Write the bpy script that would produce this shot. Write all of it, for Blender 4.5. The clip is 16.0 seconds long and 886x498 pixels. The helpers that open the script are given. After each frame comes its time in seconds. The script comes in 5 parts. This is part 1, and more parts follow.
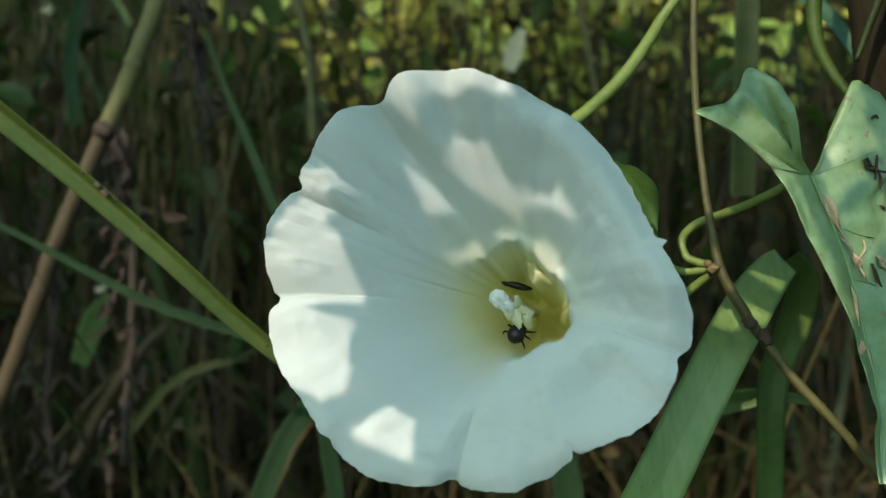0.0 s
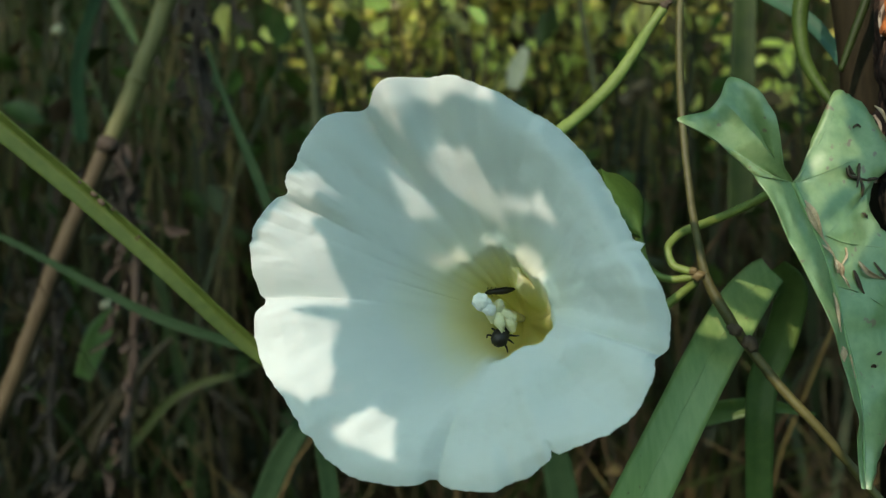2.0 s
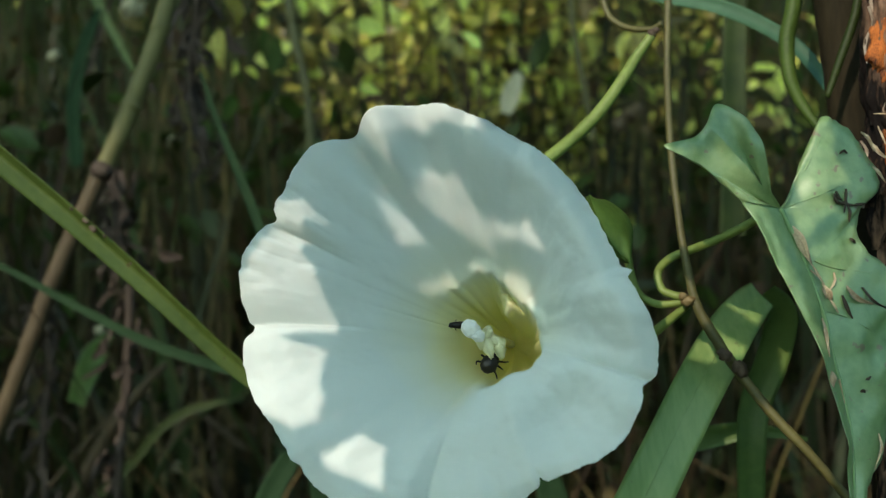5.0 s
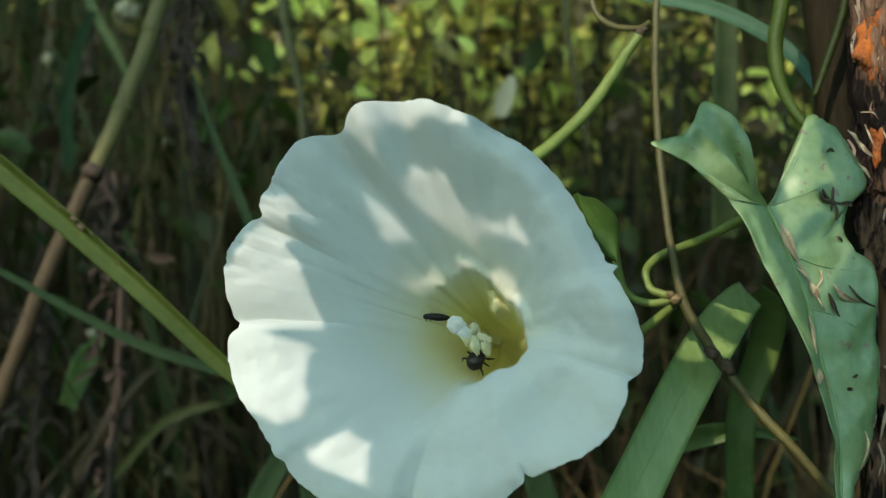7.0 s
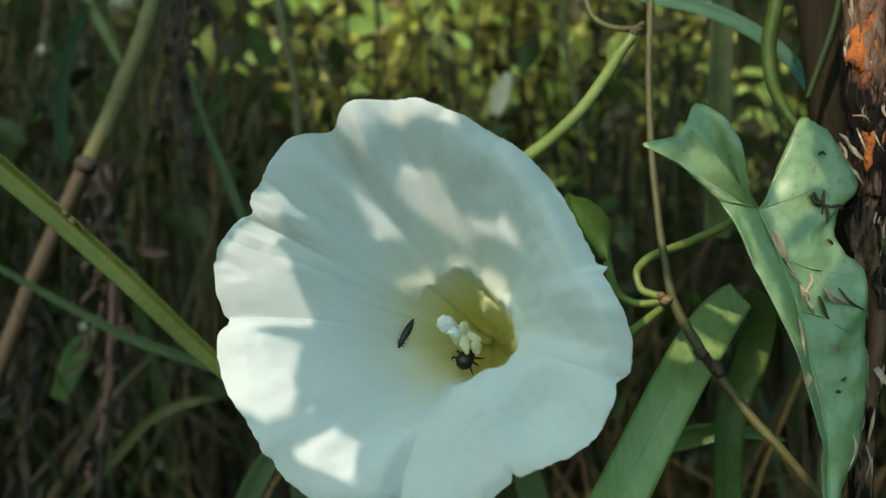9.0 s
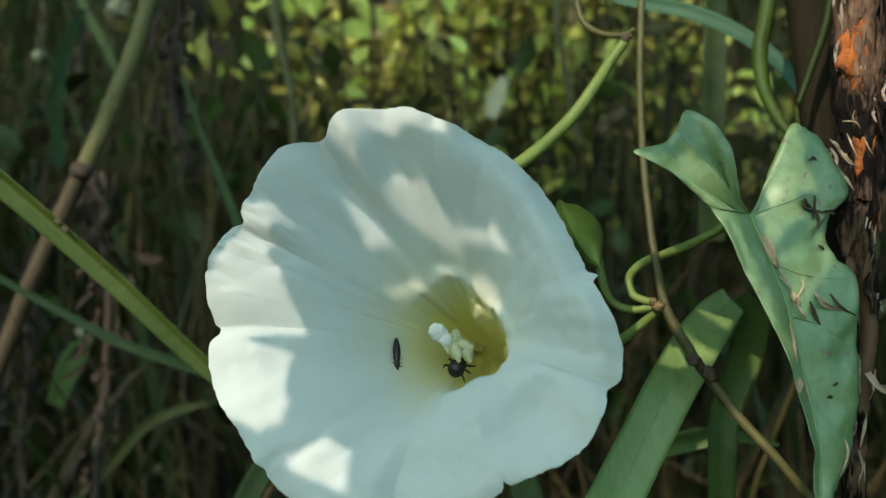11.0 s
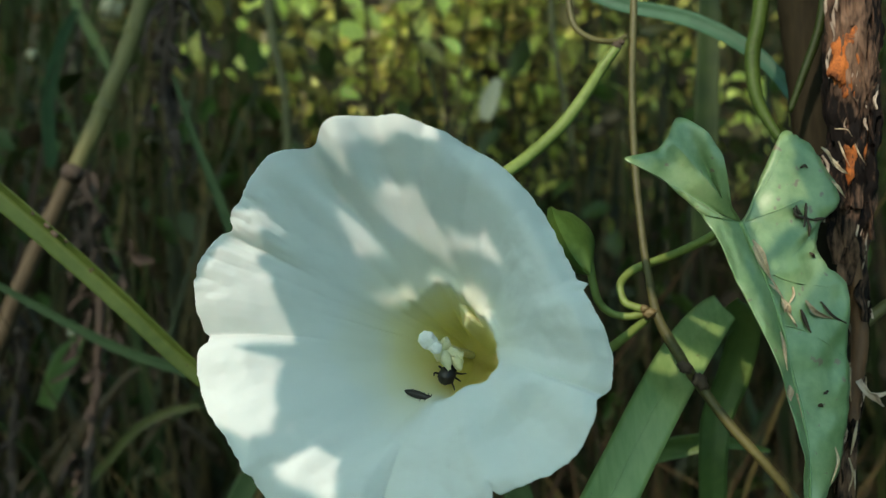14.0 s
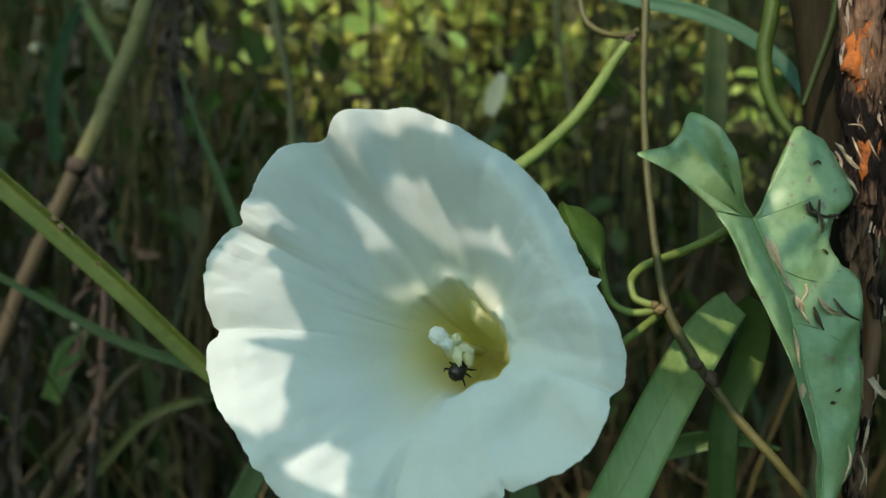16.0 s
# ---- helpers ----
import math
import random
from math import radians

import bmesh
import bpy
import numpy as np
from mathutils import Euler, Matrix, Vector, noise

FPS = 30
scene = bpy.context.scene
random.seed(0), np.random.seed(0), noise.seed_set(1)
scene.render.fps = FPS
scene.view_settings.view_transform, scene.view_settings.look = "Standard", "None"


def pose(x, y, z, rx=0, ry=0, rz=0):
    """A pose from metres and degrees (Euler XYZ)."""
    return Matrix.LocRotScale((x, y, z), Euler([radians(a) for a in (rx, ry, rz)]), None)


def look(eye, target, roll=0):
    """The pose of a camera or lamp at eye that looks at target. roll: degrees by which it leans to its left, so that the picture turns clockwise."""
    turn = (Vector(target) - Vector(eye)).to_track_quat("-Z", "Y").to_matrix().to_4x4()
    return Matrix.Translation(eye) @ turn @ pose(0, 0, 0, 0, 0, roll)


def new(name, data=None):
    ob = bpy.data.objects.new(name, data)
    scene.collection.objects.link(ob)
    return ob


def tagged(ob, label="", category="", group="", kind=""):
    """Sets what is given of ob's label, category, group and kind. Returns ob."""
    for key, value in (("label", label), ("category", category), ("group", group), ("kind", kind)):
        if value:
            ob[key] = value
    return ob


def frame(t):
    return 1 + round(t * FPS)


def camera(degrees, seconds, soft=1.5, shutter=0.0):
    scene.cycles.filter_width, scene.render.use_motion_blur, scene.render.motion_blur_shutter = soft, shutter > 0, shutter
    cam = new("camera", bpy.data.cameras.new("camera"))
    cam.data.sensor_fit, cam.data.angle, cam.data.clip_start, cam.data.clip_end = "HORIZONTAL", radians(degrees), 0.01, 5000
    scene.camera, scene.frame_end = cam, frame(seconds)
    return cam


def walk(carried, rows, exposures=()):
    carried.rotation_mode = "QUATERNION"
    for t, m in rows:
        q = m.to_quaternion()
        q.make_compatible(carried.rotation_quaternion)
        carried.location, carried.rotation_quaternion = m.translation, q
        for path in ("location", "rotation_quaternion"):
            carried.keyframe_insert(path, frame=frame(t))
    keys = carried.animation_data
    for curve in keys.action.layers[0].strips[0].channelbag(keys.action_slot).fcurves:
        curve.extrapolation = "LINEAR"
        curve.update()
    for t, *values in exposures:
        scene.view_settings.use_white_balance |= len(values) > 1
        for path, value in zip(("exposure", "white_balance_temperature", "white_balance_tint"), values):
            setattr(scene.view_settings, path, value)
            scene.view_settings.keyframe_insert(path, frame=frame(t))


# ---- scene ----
# Units: metres. x runs across, y away from the viewer, z up. The flower hangs 0.39 m over the ground.

# -- camera --
cam = camera(50, 16.0, soft=1.25)
cam.data.dof.use_dof = True
cam.data.dof.focus_distance = 0.162
cam.data.dof.aperture_fstop = 23.0
walk(cam, [
    (0.0, look((-0.00710, -0.14206, 0.40355), (-0.00684, 0.00274, 0.39599), -0.05)),
    (0.5, look((-0.00487, -0.14292, 0.40103), (-0.00518, 0.00193, 0.39450), 0.07)),
    (1.0, look((-0.00277, -0.14433, 0.40059), (-0.00354, 0.00055, 0.39480), 0.06)),
    (1.5, look((-0.00282, -0.14420, 0.40067), (-0.00381, 0.00071, 0.39550), -0.00)),
    (2.0, look((-0.00290, -0.14466, 0.40093), (-0.00406, 0.00027, 0.39654), 0.07)),
    (2.5, look((-0.00142, -0.14436, 0.40185), (-0.00292, 0.00058, 0.39791), -0.04)),
    (3.0, look((-0.00295, -0.14469, 0.40176), (-0.00417, 0.00027, 0.39860), 0.02)),
    (3.5, look((-0.00232, -0.14479, 0.40300), (-0.00365, 0.00018, 0.40019), -0.04)),
    (4.0, look((-0.00254, -0.14510, 0.40225), (-0.00354, -0.00012, 0.40023), -0.06)),
    (6.5, look((0.00001, -0.14524, 0.40078), (-0.00028, -0.00024, 0.40062), -0.05)),
    (7.0, look((0.00000, -0.14500, 0.40000), (0.00000, -0.00000, 0.40000), -0.00)),
    (7.5, look((0.00075, -0.14550, 0.40035), (0.00081, -0.00050, 0.40025), 0.03)),
    (8.0, look((0.00115, -0.14477, 0.40018), (0.00139, 0.00023, 0.40001), 0.04)),
    (8.5, look((0.00077, -0.14412, 0.39963), (0.00141, 0.00088, 0.39941), 0.37)),
    (9.0, look((0.00065, -0.14499, 0.40055), (0.00146, 0.00000, 0.39991), 0.62)),
    (11.5, look((0.00243, -0.14550, 0.40221), (0.00358, -0.00051, 0.40195), 0.30)),
    (12.0, look((0.00295, -0.14664, 0.40312), (0.00430, -0.00165, 0.40292), 0.41)),
    (12.5, look((0.00243, -0.14533, 0.40078), (0.00410, -0.00034, 0.40114), 0.56)),
    (13.0, look((0.00444, -0.14528, 0.40177), (0.00595, -0.00029, 0.40187), 0.54)),
    (13.5, look((0.00335, -0.14460, 0.40118), (0.00530, 0.00039, 0.40120), 0.57)),
    (14.0, look((0.00243, -0.14477, 0.40276), (0.00441, 0.00022, 0.40248), 0.53)),
    (14.5, look((0.00177, -0.14468, 0.40311), (0.00358, 0.00030, 0.40275), 0.67)),
    (15.0, look((0.00102, -0.14413, 0.40291), (0.00294, 0.00086, 0.40250), 0.82)),
    (15.5, look((0.00213, -0.14412, 0.40322), (0.00367, 0.00087, 0.40236), 0.74)),
    (16.0, look((0.00099, -0.14347, 0.40274), (0.00263, 0.00152, 0.40170), 0.77)),
], exposures=((0.0, 1.10, 6650, -22), (16.0, 1.10, 6650, -22)))

# -- sky and sun --
SUN_FROM = Vector((-0.42, -0.70, 0.57)).normalized()
world = bpy.data.worlds.new("sky")
scene.world = world
world.use_nodes = True
wn = world.node_tree
sky = wn.nodes.new("ShaderNodeTexSky")
sky.sky_type = "NISHITA"
sky.sun_disc = False
sky.sun_elevation = math.asin(SUN_FROM.z)
sky.sun_rotation = math.atan2(SUN_FROM.x, SUN_FROM.y)
wn.links.new(sky.outputs[0], wn.nodes["Background"].inputs[0])
wn.nodes["Background"].inputs[1].default_value = 0.15
lamp = bpy.data.lights.new("sun", "SUN")
lamp.energy = 1.88
lamp.angle = radians(0.4)
lamp.color = (1.0, 0.725, 0.74)
sun = new("sun", lamp)
sun.matrix_world = look(SUN_FROM * 5, (0, 0, 0))


# -- materials --
def mat(name, dark, light, rough=0.6, scale=300.0, bump=0.2, through_light=0.0, island=0.0, stretch=(1, 1, 1), spec=0.4,
        spots=None, spot_scale=400.0, spot_cut=0.68, low=0.33, high=0.67, cells=0.0):
    """A mottled surface: two tones mixed by coarse and fine noise, fine relief, and light passing through thin tissue."""
    m = bpy.data.materials.new(name)
    m.use_nodes = True
    nt = m.node_tree
    N, L = nt.nodes, nt.links
    bsdf, out = N["Principled BSDF"], N["Material Output"]
    co = N.new("ShaderNodeTexCoord")
    mp = N.new("ShaderNodeMapping")
    mp.inputs["Scale"].default_value = stretch
    L.new(co.outputs["Object"], mp.inputs[0])
    big, fine = N.new("ShaderNodeTexNoise"), N.new("ShaderNodeTexNoise")
    big.inputs["Scale"].default_value, big.inputs["Detail"].default_value = scale * 0.25, 5
    fine.inputs["Scale"].default_value, fine.inputs["Detail"].default_value = scale * 2.5, 4
    L.new(mp.outputs[0], big.inputs[0]), L.new(mp.outputs[0], fine.inputs[0])
    mix = N.new("ShaderNodeMath")
    mix.operation = "MULTIPLY_ADD"
    mix.inputs[1].default_value = 0.35
    L.new(fine.outputs[0], mix.inputs[0])
    half = N.new("ShaderNodeMath")
    half.operation = "MULTIPLY"
    half.inputs[1].default_value = 0.65
    L.new(big.outputs[0], half.inputs[0]), L.new(half.outputs[0], mix.inputs[2])
    ramp = N.new("ShaderNodeValToRGB")
    ramp.color_ramp.elements[0].position, ramp.color_ramp.elements[1].position = low, high
    ramp.color_ramp.elements[0].color, ramp.color_ramp.elements[1].color = (*dark, 1), (*light, 1)
    L.new(mix.outputs[0], ramp.inputs[0])
    colour = ramp.outputs[0]
    if spots:
        sp = N.new("ShaderNodeTexNoise")
        sp.inputs["Scale"].default_value, sp.inputs["Detail"].default_value = spot_scale, 3
        L.new(co.outputs["Object"], sp.inputs[0])
        cut = N.new("ShaderNodeMapRange")
        cut.inputs[1].default_value, cut.inputs[2].default_value = spot_cut, spot_cut + 0.05
        L.new(sp.outputs[0], cut.inputs[0])
        mx = N.new("ShaderNodeMix")
        mx.data_type = "RGBA"
        L.new(cut.outputs[0], mx.inputs[0]), L.new(colour, mx.inputs[6])
        mx.inputs[7].default_value = (*spots, 1)
        colour = mx.outputs[2]
    if island:
        geo = N.new("ShaderNodeNewGeometry")
        hsv = N.new("ShaderNodeHueSaturation")
        val = N.new("ShaderNodeMapRange")
        val.inputs[3].default_value, val.inputs[4].default_value = 1 - island, 1 + island
        hue = N.new("ShaderNodeMapRange")
        hue.inputs[3].default_value, hue.inputs[4].default_value = 0.5 - 0.05 * island, 0.5 + 0.04 * island
        L.new(geo.outputs["Random Per Island"], val.inputs[0]), L.new(val.outputs[0], hsv.inputs["Value"])
        L.new(geo.outputs["Random Per Island"], hue.inputs[0]), L.new(hue.outputs[0], hsv.inputs["Hue"])
        L.new(colour, hsv.inputs["Color"])
        colour = hsv.outputs[0]
    L.new(colour, bsdf.inputs["Base Color"])
    bsdf.inputs["Roughness"].default_value = rough
    bsdf.inputs["Specular IOR Level"].default_value = spec
    relief = mix.outputs[0]
    if cells:
        net, join = N.new("ShaderNodeTexVoronoi"), N.new("ShaderNodeMath")
        net.feature = "DISTANCE_TO_EDGE"
        net.inputs["Scale"].default_value = cells
        warp = N.new("ShaderNodeVectorMath")
        warp.operation = "MULTIPLY_ADD"
        warp.inputs[1].default_value = (0.0015, 0.0015, 0.0015)
        L.new(big.outputs["Color"], warp.inputs[0]), L.new(co.outputs["Object"], warp.inputs[2]), L.new(warp.outputs[0], net.inputs["Vector"])
        ridge = N.new("ShaderNodeMapRange")
        ridge.inputs[1].default_value, ridge.inputs[2].default_value = 0.0, 0.12
        L.new(net.outputs["Distance"], ridge.inputs[0])
        join.operation = "MULTIPLY_ADD"
        join.inputs[1].default_value = 0.05
        L.new(ridge.outputs[0], join.inputs[0]), L.new(mix.outputs[0], join.inputs[2])
        relief = join.outputs[0]
    if bump:
        bp = N.new("ShaderNodeBump")
        bp.inputs["Strength"].default_value, bp.inputs["Distance"].default_value = bump, 0.0004
        L.new(relief, bp.inputs["Height"]), L.new(bp.outputs[0], bsdf.inputs["Normal"])
    if through_light:
        tr, ms = N.new("ShaderNodeBsdfTranslucent"), N.new("ShaderNodeMixShader")
        ms.inputs[0].default_value = through_light
        L.new(colour, tr.inputs[0]), L.new(bsdf.outputs[0], ms.inputs[1])
        L.new(tr.outputs[0], ms.inputs[2]), L.new(ms.outputs[0], out.inputs[0])
    return m


def petal_material():
    """White petal tissue, yellow-green down in the throat, with faint veins that run from the throat to the rim."""
    m = bpy.data.materials.new("white_petal")
    m.use_nodes = True
    nt = m.node_tree
    N, L = nt.nodes, nt.links
    bsdf, out = N["Principled BSDF"], N["Material Output"]
    co = N.new("ShaderNodeTexCoord")
    sep = N.new("ShaderNodeSeparateXYZ")
    L.new(co.outputs["Object"], sep.inputs[0])
    flat = N.new("ShaderNodeCombineXYZ")
    L.new(sep.outputs[0], flat.inputs[0]), L.new(sep.outputs[1], flat.inputs[1])
    rad = N.new("ShaderNodeVectorMath")
    rad.operation = "LENGTH"
    L.new(flat.outputs[0], rad.inputs[0])
    nz = N.new("ShaderNodeTexNoise")
    nz.inputs["Scale"].default_value, nz.inputs["Detail"].default_value = 140, 3
    L.new(co.outputs["Object"], nz.inputs[0])
    wob = N.new("ShaderNodeMath")
    wob.operation = "MULTIPLY_ADD"
    wob.inputs[1].default_value = 0.006
    deep = N.new("ShaderNodeMath")
    deep.operation = "MULTIPLY"
    deep.inputs[1].default_value = -1.0
    L.new(sep.outputs[2], deep.inputs[0])
    L.new(nz.outputs[0], wob.inputs[0]), L.new(deep.outputs[0], wob.inputs[2])
    ramp = N.new("ShaderNodeValToRGB")
    cr = ramp.color_ramp
    cr.elements[0].position, cr.elements[0].color = 0.24, (0.866, 0.905, 0.866, 1)
    cr.elements[1].position, cr.elements[1].color = 1.0, (0.88, 0.82, 0.30, 1)
    # Cream reaches past the throat's own yellow, partly for light bounced from it.
    e = cr.elements.new(0.39)
    e.color = (0.89, 0.905, 0.79, 1)
    e = cr.elements.new(0.51)
    e.color = (0.915, 0.90, 0.64, 1)
    e = cr.elements.new(0.68)
    e.color = (0.91, 0.87, 0.45, 1)
    sc = N.new("ShaderNodeMath")
    sc.operation = "MULTIPLY"
    sc.inputs[1].default_value = 25.0
    L.new(wob.outputs[0], sc.inputs[0]), L.new(sc.outputs[0], ramp.inputs[0])
    bsdf.inputs["Roughness"].default_value = 0.62
    bsdf.inputs["Specular IOR Level"].default_value = 0.25
    ang = N.new("ShaderNodeMath")
    ang.operation = "ARCTAN2"
    L.new(sep.outputs[1], ang.inputs[0]), L.new(sep.outputs[0], ang.inputs[1])
    pol = N.new("ShaderNodeCombineXYZ")
    L.new(ang.outputs[0], pol.inputs[0]), L.new(rad.outputs["Value"], pol.inputs[1])
    mp = N.new("ShaderNodeMapping")
    mp.inputs["Scale"].default_value = (7, 30, 1)
    L.new(pol.outputs[0], mp.inputs[0])
    vein, tissue, add = N.new("ShaderNodeTexNoise"), N.new("ShaderNodeTexNoise"), N.new("ShaderNodeMath")
    vein.inputs["Scale"].default_value, vein.inputs["Detail"].default_value = 1.3, 2.5
    tissue.inputs["Scale"].default_value, tissue.inputs["Detail"].default_value = 500, 4
    L.new(mp.outputs[0], vein.inputs[0]), L.new(co.outputs["Object"], tissue.inputs[0])
    add.operation = "MULTIPLY_ADD"
    add.inputs[1].default_value = 0.25
    fade, weak = N.new("ShaderNodeMapRange"), N.new("ShaderNodeMath")
    fade.inputs[1].default_value, fade.inputs[2].default_value = 0.014, 0.028
    weak.operation = "MULTIPLY"
    L.new(rad.outputs["Value"], fade.inputs[0]), L.new(vein.outputs[0], weak.inputs[0]), L.new(fade.outputs[0], weak.inputs[1])
    L.new(tissue.outputs[0], add.inputs[0]), L.new(weak.outputs[0], add.inputs[2])
    bp = N.new("ShaderNodeBump")
    bp.inputs["Strength"].default_value, bp.inputs["Distance"].default_value = 0.05, 0.0006
    L.new(add.outputs[0], bp.inputs["Height"]), L.new(bp.outputs[0], bsdf.inputs["Normal"])
    tr, ms = N.new("ShaderNodeBsdfTranslucent"), N.new("ShaderNodeMixShader")
    ms.inputs[0].default_value = 0.52
    # thin, watery streaks in the tissue
    streak, tone = N.new("ShaderNodeMapRange"), N.new("ShaderNodeMix")
    streak.inputs[1].default_value, streak.inputs[2].default_value, streak.inputs[4].default_value = 0.45, 0.75, 0.15
    tone.data_type, tone.blend_type = "RGBA", "MULTIPLY"
    L.new(weak.outputs[0], streak.inputs[0]), L.new(streak.outputs[0], tone.inputs[0])
    L.new(ramp.outputs[0], tone.inputs[6])
    tone.inputs[7].default_value = (0.86, 0.92, 0.92, 1)
    L.new(tone.outputs[2], bsdf.inputs["Base Color"]), L.new(tone.outputs[2], tr.inputs[0]), L.new(bsdf.outputs[0], ms.inputs[1])
    L.new(tr.outputs[0], ms.inputs[2]), L.new(ms.outputs[0], out.inputs[0])
    return m


PETAL = petal_material()
STIGMA = mat("stigma_white", (0.80, 0.80, 0.72), (0.88, 0.88, 0.82), 0.6, 1500, 0.5, 0.2)
ANTHER = mat("anther_cream", (0.78, 0.74, 0.42), (0.90, 0.88, 0.62), 0.7, 2500, 0.6, 0.2)
BLACK_SHELL = mat("black_shell", (0.006, 0.005, 0.005), (0.02, 0.015, 0.012), 0.35, 2000, 0.3)
STEM_GREEN = mat("stem_green", (0.13, 0.175, 0.035), (0.22, 0.285, 0.07), 0.5, 400, 0.3, 0.1)
BRACT_GREEN = mat("round_leaf_green", (0.075, 0.135, 0.022), (0.135, 0.21, 0.042), 0.5, 300, 0.5, 0.3)
VINE_GREEN = mat("vine_green", (0.028, 0.050, 0.008), (0.065, 0.10, 0.018), 0.55, 400, 0.3, spec=0.2)
# Base lowered so this olive carries the shade on the main stem.
STEM_OLIVE = mat("stem_olive", (0.055, 0.052, 0.016), (0.115, 0.105, 0.033), 0.55, 500, 0.4)
# Green darkened so blades and stems look shaded where sun still reaches them.
STEM_SHADED = mat("stem_green_shaded", (0.013, 0.022, 0.004), (0.034, 0.049, 0.010), 0.55, 400, 0.3, spec=0.2)
STEM_BROWN = mat("stem_brown", (0.10, 0.075, 0.03), (0.24, 0.18, 0.07), 0.6, 500, 0.5)
LEAF_GREEN = mat("bindweed_leaf_green", (0.165, 0.27, 0.095), (0.275, 0.375, 0.16), 0.46, 220, 0.6, 0.14, spec=0.8, spots=(0.20, 0.17, 0.10),
                 spot_scale=420, spot_cut=0.665, low=0.40, high=0.61, cells=420)
leaf_skin = LEAF_GREEN.node_tree.nodes["Principled BSDF"].inputs
leaf_skin["Coat Weight"].default_value, leaf_skin["Coat Roughness"].default_value = 0.8, 0.42  # a waxy skin
LEAF_RIB = mat("leaf_rib_pale", (0.16, 0.26, 0.10), (0.24, 0.35, 0.15), 0.55, 500, 0.3)
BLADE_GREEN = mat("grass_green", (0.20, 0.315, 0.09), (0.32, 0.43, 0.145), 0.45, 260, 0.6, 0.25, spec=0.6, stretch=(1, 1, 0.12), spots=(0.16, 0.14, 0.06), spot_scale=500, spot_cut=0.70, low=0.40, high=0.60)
BLADE_LIGHT = mat("grass_yellow_green", (0.060, 0.095, 0.018), (0.115, 0.155, 0.035), 0.45, 150, 0.3, 0.25, spots=(0.07, 0.05, 0.02), spot_scale=600, spot_cut=0.68)
BLADE_BLUE = mat("grass_blue_green", (0.04, 0.095, 0.048), (0.07, 0.145, 0.072), 0.45, 150, 0.3, 0.2)
# Shaded copy of the grass green, for undersides and blades out of the sun.
BLADE_SHADE = mat("grass_green_shaded", (0.065, 0.115, 0.022), (0.13, 0.19, 0.045), 0.5, 150, 0.3, 0.2)
# Dimmed version of the blue-green; shade on distant blades is in the colour.
BLADE_FAR = mat("grass_far_dimmed", (0.015, 0.035, 0.014), (0.032, 0.060, 0.025), 0.7, 100, 0.2, 0.2, spec=0.12)
DRY_STALK = mat("dry_stalk", (0.034, 0.023, 0.010), (0.085, 0.060, 0.027), 0.7, 200, 0.4, stretch=(1, 1, 0.2))
REED_TAN = mat("tan_reed", (0.085, 0.078, 0.026), (0.17, 0.155, 0.055), 0.65, 160, 0.4, stretch=(1, 1, 0.2))
PALE_LEAF = mat("bleached_leaf", (0.34, 0.32, 0.19), (0.52, 0.49, 0.34), 0.7, 60, 0.2, 0.2)
DARK_STALK = mat("dark_dead_stalk", (0.02, 0.014, 0.01), (0.07, 0.05, 0.035), 0.85, 200, 0.6)
BARK = mat("weathered_bark", (0.006, 0.004, 0.003), (0.24, 0.145, 0.092), 0.85, 460, 1.0, stretch=(1, 1, 0.3), spec=0.15, low=0.50, high=0.72)
TWIG_BROWN = mat("red_brown_twig", (0.05, 0.026, 0.012), (0.15, 0.075, 0.03), 0.6, 500, 0.4, stretch=(1, 1, 0.2))
BARK_PALE = mat("bark_pale_edge", (0.24, 0.17, 0.12), (0.58, 0.48, 0.37), 0.8, 400, 0.6)
RUST_WOOD = mat("orange_rotten_wood", (0.035, 0.010, 0.004), (0.42, 0.125, 0.022), 0.85, 1500, 1.0, stretch=(1, 1, 0.5), low=0.38, high=0.60)
# Brown wood darkened: the stem's shade is in the colour.
SHADED_WOOD = mat("brown_stem_shaded", (0.006, 0.0048, 0.0025), (0.030, 0.024, 0.012), 0.8, 320, 0.8, stretch=(1, 1, 0.2), spec=0.1)
CHAFF = mat("dry_chaff", (0.22, 0.15, 0.085), (0.56, 0.45, 0.29), 0.75, 900, 0.5)
CHAFF_DARK = mat("dark_dry_chaff", (0.025, 0.018, 0.012), (0.09, 0.065, 0.04), 0.8, 900, 0.5)
# Thicket shade is put into both grass colours, far darker than near blades.
GRASS_DIMMED = mat("standing_grass", (0.013, 0.020, 0.004), (0.040, 0.052, 0.010), 0.55, 40, 0.0, 0.25, island=0.55)
DRY_DIMMED = mat("dry_grass", (0.020, 0.013, 0.005), (0.11, 0.075, 0.028), 0.75, 40, 0.0, 0.1, island=0.6)
# Sun on these leaves is put into the colour, brighter than leaf tissue.
SUNLIT_LEAVES = mat("weed_leaves", (0.40, 0.41, 0.05), (0.72, 0.70, 0.22), 0.30, 60, 0.0, 0.28, island=0.8)
# Shade low in the thicket is put into this very dark green.
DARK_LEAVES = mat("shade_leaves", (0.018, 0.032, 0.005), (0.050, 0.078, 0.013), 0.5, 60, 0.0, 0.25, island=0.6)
SOIL = mat("dark_soil", (0.018, 0.013, 0.008), (0.06, 0.045, 0.028), 0.95, 40, 1.0, spots=(0.028, 0.045, 0.012), spot_scale=3.0, spot_cut=0.47)


# -- mesh helpers --
def mesh_of(name, verts, faces, material, smooth=True):
    me = bpy.data.meshes.new(name)
    me.from_pydata([tuple(v) for v in verts], [], faces)
    me.materials.append(material)
    if smooth:
        me.polygons.foreach_set("use_smooth", [True] * len(me.polygons))
    me.update()
    return me


